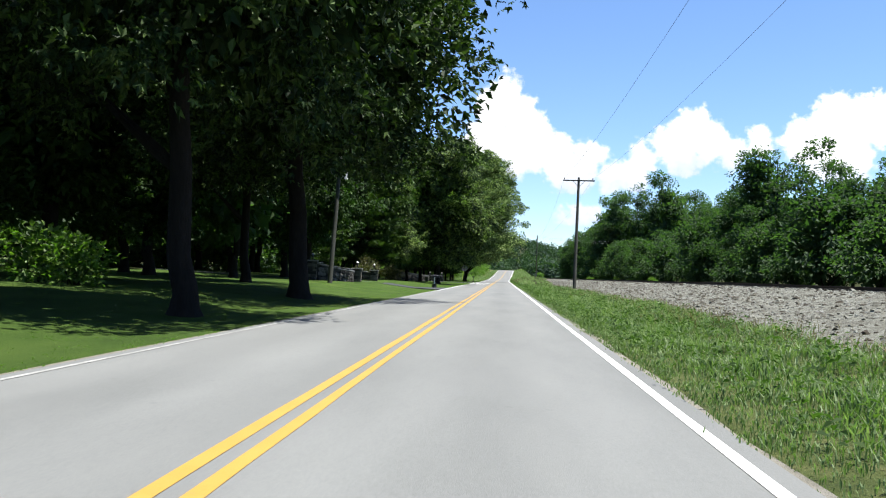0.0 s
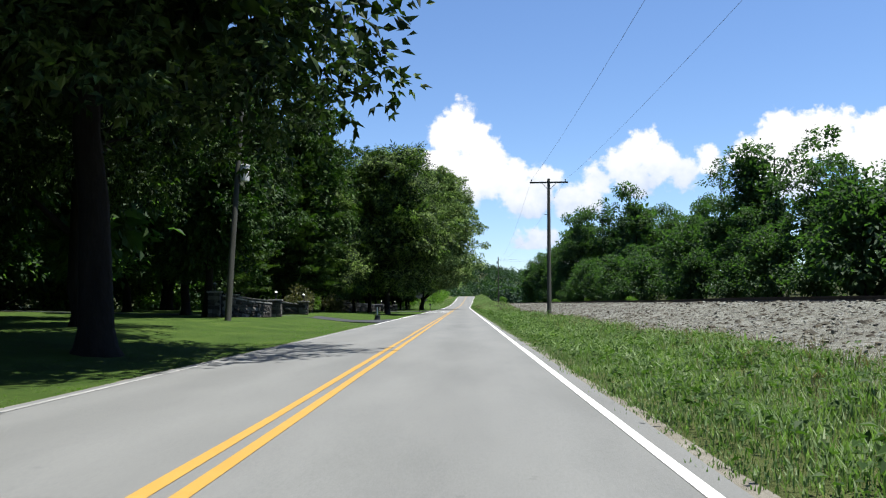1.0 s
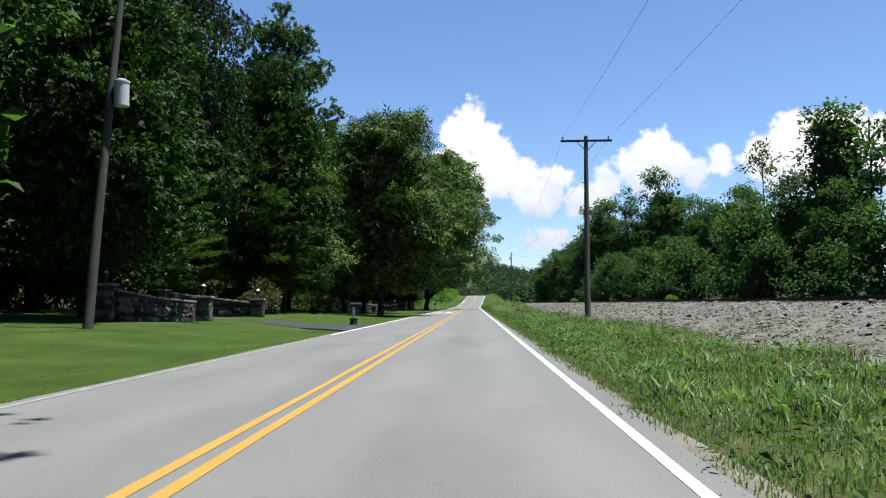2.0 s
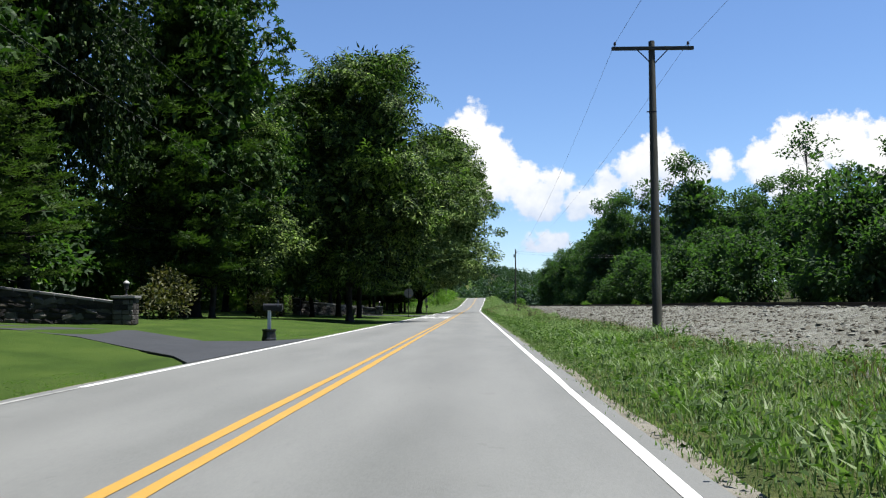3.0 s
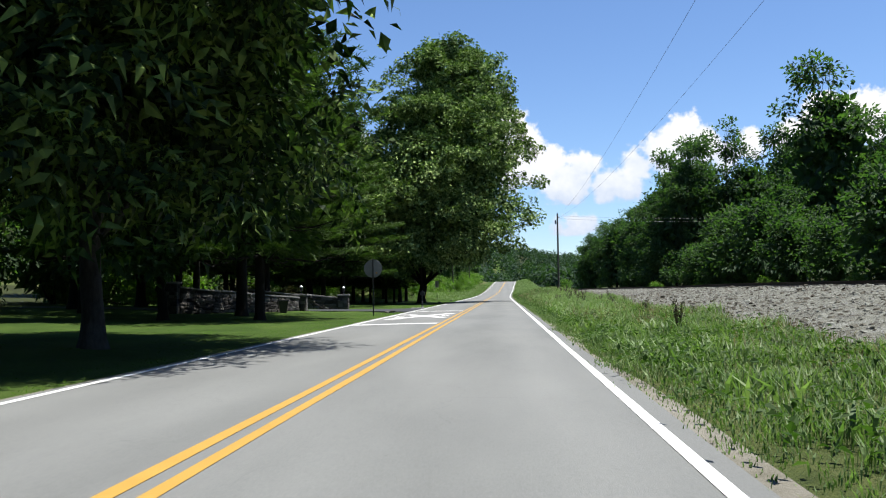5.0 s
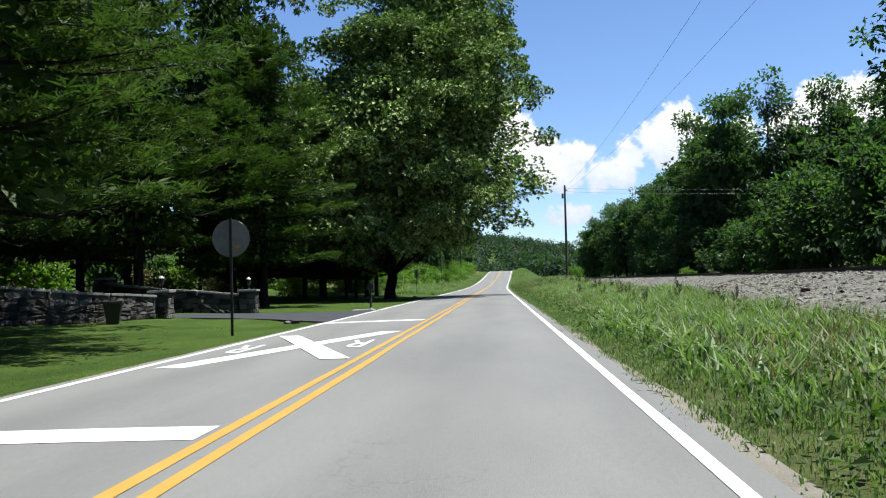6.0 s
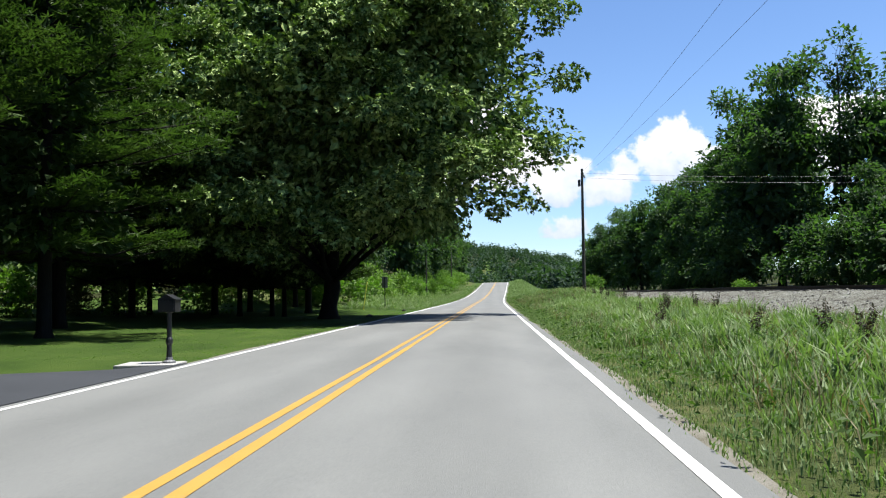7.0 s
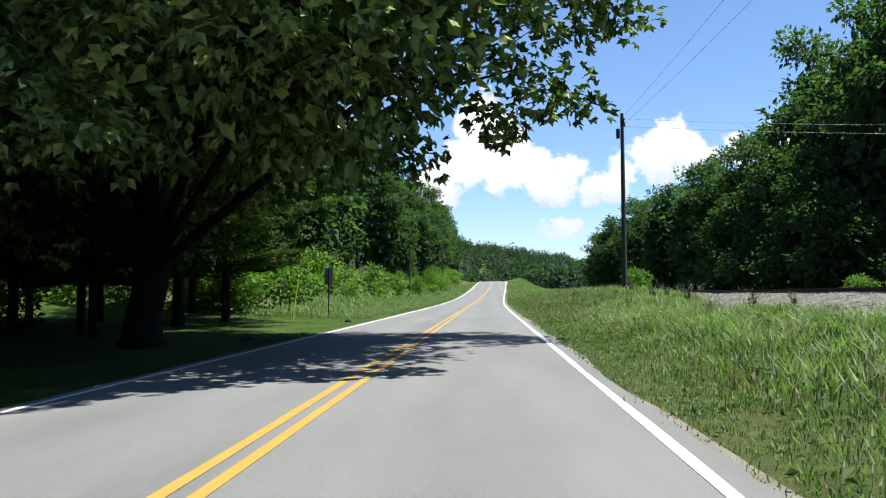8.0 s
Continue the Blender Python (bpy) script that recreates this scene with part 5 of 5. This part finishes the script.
def round_sign():
    x, y = -6.3, 131.3
    z = gz(x, y)
    ob = thing("round_road_sign", "back of a round road sign on a steel post", "road sign", pose(x, y, z, 0, 0, 3))
    post = bmesh.new()
    box(post, -0.03, -0.016, -0.4, 0.03, -0.011, 2.85)
    box(post, -0.030, -0.011, -0.4, -0.025, 0.03, 2.85)
    box(post, 0.025, -0.011, -0.4, 0.030, 0.03, 2.85)
    part("post", post, DARK_METAL, ob)
    disc = turned([(0.455, 0.0), (0.457, 0.002), (0.455, 0.004)], 48)
    plate = part("sign_plate", disc, SIGN_BACK, ob, "dull grey sign back", at=pose(0, 0.034, 2.36, -90, 0, 0))
    part("sticker", box(bmesh.new(), -0.045, -0.04, 0.0, 0.045, 0.04, 0.002), ORANGE_STICKER, plate, "small orange maintenance sticker", at=pose(0.17, 0.22, -0.004))
    for dz in (-0.25, 0.25):
        part("bolt", turned([(0.014, 0), (0.014, 0.012), (0.006, 0.016)], 8), GALV, plate, at=pose(0, -dz, -0.016))
    return ob


round_sign()


def small_sign():
    x, y = -8.5, 200.0
    ob = thing("small_road_sign", "dark back of a narrow sign among weeds", "road sign", pose(x, y, gz(x, y), 0, 0, 5))
    part("post", box(bmesh.new(), -0.03, -0.03, -0.3, 0.03, 0.03, 2.6, 0.005), DARK_METAL, ob)
    part("sign_plate", box(bmesh.new(), -0.22, 0.032, 1.75, 0.22, 0.036, 2.65), SIGN_BACK, ob)


small_sign()


def marker_post():
    x, y = -9.9, 197.8
    ob = thing("marker_post", "leaning yellow plastic marker post in the grass", "marker post", pose(x, y, gz(x, y), 0, 8, 0))
    part("post", turned([(0.036, -0.3), (0.036, 2.1), (0.02, 2.13)], 12), YELLOW_PLASTIC, ob)
    part("cap", turned([(0.040, 0), (0.040, 0.08), (0.02, 0.10)], 12), YELLOW_PLASTIC, ob, at=pose(0, 0, 2.12))


marker_post()


PLANTER = (-13.0, 139.2)


def mailbox(x, y, turn, post_mat, label, dark_base):
    z = gz(x, y)
    ob = thing("mailbox", label, "mailbox", pose(x, y, z, 0, 0, turn), "mailboxes")
    part("post", box(bmesh.new(), -0.05, -0.05, -0.3, 0.05, 0.05, 0.98, 0.008), post_mat, ob)
    part("arm", box(bmesh.new(), -0.16, -0.04, 0.94, 0.40, 0.04, 0.98, 0.008), BLACK_PAINT, ob)
    bm = bmesh.new()
    n = 9
    prof = [(-0.085, 0.0), (0.085, 0.0), (0.085, 0.12)] + [(0.085 * math.cos(math.pi * i / n), 0.12 + 0.085 * math.sin(math.pi * i / n)) for i in range(1, n)] + [(-0.085, 0.12)]
    a = [bm.verts.new((-0.19, py, 0.985 + pz)) for py, pz in prof]
    b = [bm.verts.new((0.42, py, 0.985 + pz)) for py, pz in prof]
    for i in range(len(prof)):
        bm.faces.new((a[i], a[(i + 1) % len(prof)], b[(i + 1) % len(prof)], b[i]))
    bm.faces.new(a[::-1])
    bm.faces.new(b)
    body = part("box", bm, BLACK_PAINT, ob, "black metal letter box")
    part("door", box(bmesh.new(), 0.42, -0.08, 0.99, 0.43, 0.08, 1.18, 0.004), BLACK_PAINT, body)
    part("flag", box(bmesh.new(), 0.28, -0.096, 1.10, 0.31, -0.088, 1.30), GALV, body)
    if dark_base:
        part("base", turned([(0.22, 0.0), (0.24, 0.05), (0.22, 0.10), (0.20, 0.30), (0.23, 0.33), (0.23, 0.37)], 16), BLACK_PAINT, ob, "black tub round the foot")
    return ob


mailbox(-6.45, 76.0, 0, WHITE_WOOD, "black mailbox on a white post in a dark tub", True)


def lamp_mailbox():
    x, y = -5.42, 147.6
    z = gz(x, y)
    slab = part("concrete_slab", box(bmesh.new(), -0.75, -0.40, -0.10, 0.24, 0.40, 0.03, 0.015), CONCRETE, None, at=pose(x - 0.05, y, z + 0.02, 0, 0, 5))
    tagged(slab, "low pale concrete slab at the road's edge", "slab")
    ob = thing("mailbox", "dark mailbox on a turned post on a slab", "mailbox", pose(x, y, z + 0.05, 0, 0, 0), "mailboxes")
    part("post", turned([(0.09, 0.0), (0.09, 0.04), (0.05, 0.07), (0.04, 0.30), (0.06, 0.34), (0.06, 0.40), (0.04, 0.44), (0.04, 0.84), (0.07, 0.86)], 12), BLACK_PAINT, ob)
    bm = box(bmesh.new(), -0.15, -0.13, 0.86, 0.15, 0.13, 1.08, 0.012)
    top = [bm.verts.new((px, py, pz)) for py in (-0.15, 0.15) for px, pz in ((-0.17, 1.07), (0.17, 1.07), (0.0, 1.16))]
    for f in ((0, 1, 2), (3, 5, 4), (0, 3, 4, 1), (1, 4, 5, 2), (2, 5, 3, 0)):
        bm.faces.new([top[k] for k in f])
    b = part("box", bm, DARK_METAL, ob, "dark box with a low pitched lid")
    part("door", box(bmesh.new(), -0.125, -0.142, 0.89, 0.125, -0.128, 1.05, 0.006), BLACK_PAINT, b)
    part("foot", turned([(0.11, 0.0), (0.11, 0.03), (0.06, 0.06), (0.055, 0.10)], 12), GALV, ob, "pale metal collar at the foot of the post")


lamp_mailbox()


def planter(x, y):
    ob = thing("planter", "dark tapered square planter before the stone wall", "planter", pose(x, y, gz(x, y), 0, 0, 20))
    bm = box(bmesh.new(), -0.30, -0.30, 0.0, 0.30, 0.30, 0.72, 0.03)
    for v in bm.verts:
        v.co.x *= 0.62 + 0.5 * v.co.z
        v.co.y *= 0.62 + 0.5 * v.co.z
    part("tub", bm, BLACK_PAINT, ob)
    part("rim", box(bmesh.new(), -0.33, -0.33, 0.70, 0.33, 0.33, 0.78, 0.02), BLACK_PAINT, ob)
    part("soil", box(bmesh.new(), -0.28, -0.28, 0.74, 0.28, 0.28, 0.785), FOREST_FLOOR, ob)


planter(*PLANTER)


def rock(x, y, s, seed, flat=0.55):
    rng = random.Random(seed)
    bm = bmesh.new()
    bmesh.ops.create_icosphere(bm, subdivisions=2, radius=s)
    for v in bm.verts:
        v.co *= 1 + rng.uniform(-0.18, 0.18)
        v.co.z *= flat
    tagged(part("rock", bm, FIELD_STONE, None, at=pose(x, y, gz(x, y) + s * flat * 0.45, 0, 0, rng.uniform(0, 360))), "grey field stone at the driveway edge", "rock", "rocks by the road")


for i_, (x_, y_, s_) in enumerate(((-6.1, 136.9, 0.17), (-6.45, 137.2, 0.12), (-6.6, 178.5, 0.20), (-6.2, 192.5, 0.16))):
    rock(x_, y_, s_, 90 + i_)

# ---- ballast stones, grass and weeds ----


def loose_stones():
    rng = np.random.default_rng(101)
    n = 10500
    y = rng.uniform(20, 215, n)
    x = ballast_edge(y) + (12.8 - ballast_edge(y)) * rng.random(n) ** 1.3
    z = land(x, y)
    tv = np.array([(-1, -0.8, -0.4), (0.9, -1, -0.4), (1, 0.9, -0.4), (-0.8, 1, -0.4), (-0.6, -0.4, 0.4), (0.6, -0.3, 0.3), (0.55, 0.6, 0.5), (-0.5, 0.5, 0.35)])
    tf = np.array([(0, 1, 5, 4), (1, 2, 6, 5), (2, 3, 7, 6), (3, 0, 4, 7), (4, 5, 6, 7)])
    S = rng.uniform(0.02, 0.05, n) * (1 + 0.6 * (rng.random(n) > 0.97))
    V, F = scatter((tv, tf), np.stack([x, y, z + S * 0.2], 1), unit(rng.normal(size=(n, 3)) * np.array((1, 1, 0.25))), np.array((0, 0, 1.0)) + rng.normal(size=(n, 3)) * 0.3, S)
    tagged(new("ballast_stones", fast("ballast_stones", V, F, STONES)), "loose grey ballast stones on the railway slope", "gravel", kind="stuff")
    n = 7000
    y = rng.uniform(14, 150, n)
    x = ballast_edge(y) + 0.2 + (12.4 - ballast_edge(y)) * rng.random(n) ** 1.2
    S = rng.uniform(0.03, 0.08, n) * (1 + 0.8 * (rng.random(n) > 0.94))
    V, F = scatter((tv * np.array((1, 1, 0.8)), tf), np.stack([x, y, land(x, y) + S * 0.15], 1), unit(rng.normal(size=(n, 3)) * np.array((1, 1, 0.25))), np.array((0, 0, 1.0)) + rng.normal(size=(n, 3)) * 0.3, S)
    tagged(new("earth_clods", fast("earth_clods", V, F, CLOD)), "brown clods and rubble on the ballast slope", "rubble", kind="stuff")
    n = 2600
    y = rng.uniform(20, 215, n)
    x = ballast_edge(y) - 0.4 + (11.5 - ballast_edge(y)) * rng.random(n) ** 1.4
    C = np.stack([x, y, land(x, y) + 0.03], 1)
    D = rng.normal(size=(n, 3)) * np.array((1, 1, 0.35)) + np.array((0, 0, 0.2))
    twig = (np.array([(-0.012, 0, 0), (0.012, 0, 0), (0.008, 1, 0), (-0.008, 1, 0), (0, 0, 0.02), (0, 1, 0.015)]), np.array([(0, 1, 2, 3), (0, 4, 5, 3), (1, 2, 5, 4)]))
    V, F = scatter(twig, C, D, np.tile((0, 0, 1.0), (n, 1)), rng.uniform(0.10, 0.42, n))
    tagged(new("dead_stalks", fast("dead_stalks", V, F, TWIG)), "dead brown stalks strewn over the ballast slope", "dead plants", kind="stuff")


loose_stones()


def blade_field(name, label, xs, ys, zs, height, seed, material, per=7, lean=0.5, wide=0.011, spread=0.10, kind="stuff"):
    """Tufts of curved blades, each blade one bent quad."""
    rng = np.random.default_rng(seed)
    n = len(xs) * per
    X = np.repeat(xs, per) + rng.normal(size=n) * spread
    Y = np.repeat(ys, per) + rng.normal(size=n) * spread
    Z = np.repeat(zs, per)
    H = np.repeat(height, per) * rng.uniform(0.55, 1.15, n)
    a = rng.random(n) * 6.283
    tip = lean * H * rng.uniform(0.3, 1.2, n)
    w = wide * rng.uniform(0.7, 1.5, n) * (0.6 + H)
    b = a + 1.57 + rng.normal(size=n) * 0.4
    sx, sy = np.cos(b) * w, np.sin(b) * w
    dx, dy = np.cos(a) * tip, np.sin(a) * tip
    P = np.zeros((n, 4, 3))
    P[:, 0] = np.stack([X, Y, Z], 1)
    P[:, 1] = np.stack([X + dx * 0.3 - sx, Y + dy * 0.3 - sy, Z + H * 0.55], 1)
    P[:, 2] = np.stack([X + dx, Y + dy, Z + H * 0.86], 1)
    P[:, 3] = np.stack([X + dx * 0.3 + sx, Y + dy * 0.3 + sy, Z + H * 0.55], 1)
    F = (np.arange(n) * 4)[:, None, None] + np.array([(0, 1, 2, 3)])[None]
    ob = new(name, fast(name, P.reshape(-1, 3), F.reshape(-1, 4), material))
    return tagged(ob, label, "grass", kind=kind)


def verge_grass():
    rng = np.random.default_rng(111)
    n = 29000
    y = np.where(rng.random(n) < 0.90, rng.uniform(2, 190, n), rng.uniform(190, 262, n))
    inner = road_c(y) + 3.34 + 0.14 * np.sin(y * 0.83 + 1.7 * np.sin(y * 0.21)) ** 2
    outer = np.maximum(ballast_edge(y) + 0.8, inner + 2)
    x = inner + (outer - inner) * rng.random(n) ** 1.15
    f = (x - inner) / (outer - inner)
    h = 0.10 + 0.17 * step(f, 0.0, 0.3) + 0.22 * step(y, 95, 135) * step(f, 0.05, 0.4)
    h *= 0.78 + 0.60 * np.sin(x * 1.7 + np.sin(y * 0.6)) ** 2 * np.sin(y * 0.9 + 1.3 * np.sin(x * 0.8)) ** 2 + 0.15 * np.sin(y * 2.3)
    blade_field("verge_grass", "tall uncut grass between road and railway", x, y, land(x, y) - 0.02, h, 112, GRASS_BLADE, per=9, lean=0.42, wide=0.009, spread=0.12)


verge_grass()


def verge_weeds():
    """Low broad-leaved weeds between the grasses."""
    rng = np.random.default_rng(115)
    n = 5200
    y = rng.uniform(4, 250, n)
    inner = road_c(y) + 3.5
    x = inner + (np.maximum(ballast_edge(y) + 0.4, inner + 2) - inner) * rng.random(n)
    per = 6
    h = rng.uniform(0.10, 0.38, n)
    C = np.repeat(np.stack([x, y, land(x, y) + h], 1), per, axis=0) + rng.normal(size=(n * per, 3)) * np.array((0.10, 0.10, 0.05))
    D = rng.normal(size=C.shape) * np.array((1, 1, 0.35))
    V, F = scatter(LEAF_ONE, C, D, np.array((0, 0, 1.0)) + rng.normal(size=C.shape) * 0.3, rng.uniform(0.05, 0.12, len(C)))
    tagged(new("verge_weeds", fast("verge_weeds", V, F, WEED_LEAF)), "low broad-leaved weeds in the verge grass", "weeds", kind="stuff")


verge_weeds()


def broad_tufts():
    """Clumps of wide-bladed grass among the verge."""
    rng = np.random.default_rng(121)
    n = 800
    y = np.where(rng.random(n) < 0.55, rng.uniform(25, 210, n), rng.uniform(120, 195, n))
    x = ballast_edge(y) - 2.2 + rng.uniform(-0.8, 2.4, n)
    x = np.maximum(x, road_c(y) + 4.0)
    h = rng.uniform(0.30, 0.46, n) + 0.16 * step(y, 95, 135)
    blade_field("broad_grass_clumps", "clumps of broad arching grass on the verge", x, y, land(x, y) - 0.02, h, 122, GRASS_BLADE, per=20, lean=0.75, wide=0.016, spread=0.16)


broad_tufts()


def pole_clumps():
    """Rank wide-bladed grass round the foot of the pole."""
    rng = np.random.default_rng(123)
    n = 22
    which = np.arange(n) % 2
    y = np.array((70.9, 71.6))[which] + rng.normal(size=n) * 0.55
    x = np.maximum(np.array((3.2, 4.7))[which] + rng.normal(size=n) * 0.28, road_c(y) + 3.6)
    h = rng.uniform(0.40, 0.72, n)
    blade_field("rank_grass", "rank pale wide-bladed grass round the pole", x, y, land(x, y) - 0.02, h, 124, GRASS_BLADE, per=30, lean=0.8, wide=0.016, spread=0.16)


pole_clumps()


def dry_grass():
    """Thin tan seeding grass where the verge meets the ballast."""
    rng = np.random.default_rng(125)
    n = 3400
    y = rng.uniform(8, 230, n)
    x = ballast_edge(y) + rng.normal(size=n) * 0.75 + 0.25
    x = np.maximum(x, road_c(y) + 4.4)
    h = rng.uniform(0.18, 0.50, n) * (1 - 0.5 * step(x - ballast_edge(y), 0.3, 2.0))
    m = 3000
    y2 = rng.uniform(112, 232, m)
    x2 = road_c(y2) + 4.3 + (ballast_edge(y2) - road_c(y2) - 4.0) * rng.random(m) ** 0.8
    x, y, h = np.concatenate([x, x2]), np.concatenate([y, y2]), np.concatenate([h, rng.uniform(0.30, 0.62, m)])
    blade_field("dry_grass", "thin tan seeding grass at the foot of the ballast", x, y, land(x, y) - 0.02, h, 126, DRY_GRASS, per=6, lean=0.55, wide=0.006, spread=0.14)


dry_grass()


def lawn_grass():
    rng = np.random.default_rng(131)
    n = 5200
    y = rng.uniform(6, 200, n)
    d = 3.5 + 9.0 * rng.random(n) ** 1.6
    x = road_c(y) - d
    drive = ((y > 63) & (y < 79)) | ((y > 136) & (y < 149))
    keep = ~(drive & (x > -40))
    x, y = x[keep], y[keep]
    blade_field("lawn_grass", "short mown grass of the lawn", x, y, land(x, y) - 0.01, np.full(len(x), 0.032), 132, LAWN_BLADE, per=8, lean=2.2, wide=0.014, spread=0.16)
    n = 3500
    y = rng.uniform(196, 330, n)
    x = road_c(y) - 3.7 - 6.5 * rng.random(n)
    blade_field("bank_grass", "rough grass on the roadside bank", x, y, land(x, y) - 0.02, rng.uniform(0.2, 0.5, n) * (0.7 + 0.9 * step(road_c(y) - x, 4.6, 8.0)), 133, GRASS_BLADE, per=9, lean=0.6, wide=0.016, spread=0.2)


lawn_grass()


def far_verge():
    rng = np.random.default_rng(135)
    n = 2600
    y = rng.uniform(255, 362, n)
    x = road_c(y) + 3.6 + 7.0 * rng.random(n)
    blade_field("far_verge_grass", "rough grass on the verge below the crest", x, y, land(x, y) - 0.02, rng.uniform(0.25, 0.5, n), 136, GRASS_BLADE, per=9, lean=0.6, wide=0.02, spread=0.25)


far_verge()


def dock_plant():
    ob = thing("dock_weed", "tall roadside weed with dull brown-green seed heads", "weed", None, "dock weeds on the verge")
    rng = np.random.default_rng(141)
    for k in range(3):
        a = k * 2.1
        tip = np.array((0.14 * math.cos(a), 0.14 * math.sin(a), 1.05 - 0.15 * k))
        V, F = tube([(0.02 * math.cos(a), 0.02 * math.sin(a), -0.05), tip * 0.5, tip], [0.010, 0.008, 0.004], 5)
        stem = part("stem", fast("stem", V, F, TWIG, True), None, ob)
        s = rng.random(90) * 0.6 + 0.40
        C = tip * s[:, None] + rng.normal(size=(90, 3)) * np.array((0.03, 0.03, 0.01))
        V, F = scatter(LEAF_ONE, C, rng.normal(size=C.shape) + np.array((0, 0, 0.4)), np.array((0, 0, 1.0)) + rng.normal(size=C.shape), np.full(len(C), 0.07))
        tagged(part("seed_head", fast("seed_head", V, F, SEED_HEAD), None, stem), kind="stuff")
    C = rng.normal(size=(12, 3)) * np.array((0.04, 0.04, 0.1)) + np.array((0, 0, 0.2))
    V, F = scatter(LEAF_ONE, C, rng.normal(size=C.shape) * np.array((1, 1, 0.4)) + np.array((0, 0, 0.4)), np.tile((0, 0, 1.0), (12, 1)), np.full(12, 0.11))
    tagged(part("basal_leaves", fast("basal_leaves", V, F, WEED_LEAF), None, ob), kind="stuff")
    return ob


dock = plant(dock_plant(), 5.4, 146.0, 0, 0.8)
for k in range(34):
    y_ = rnd.uniform(118, 215) if k > 2 else rnd.uniform(70, 118)
    x_ = float(ballast_edge(y_)) - rnd.uniform(-0.6, 2.0)
    s_ = rnd.uniform(0.5, 0.85)
    copy_thing(dock, spin(x_, y_, gz(x_, y_), rnd.uniform(0, 360), s_ / 0.8))
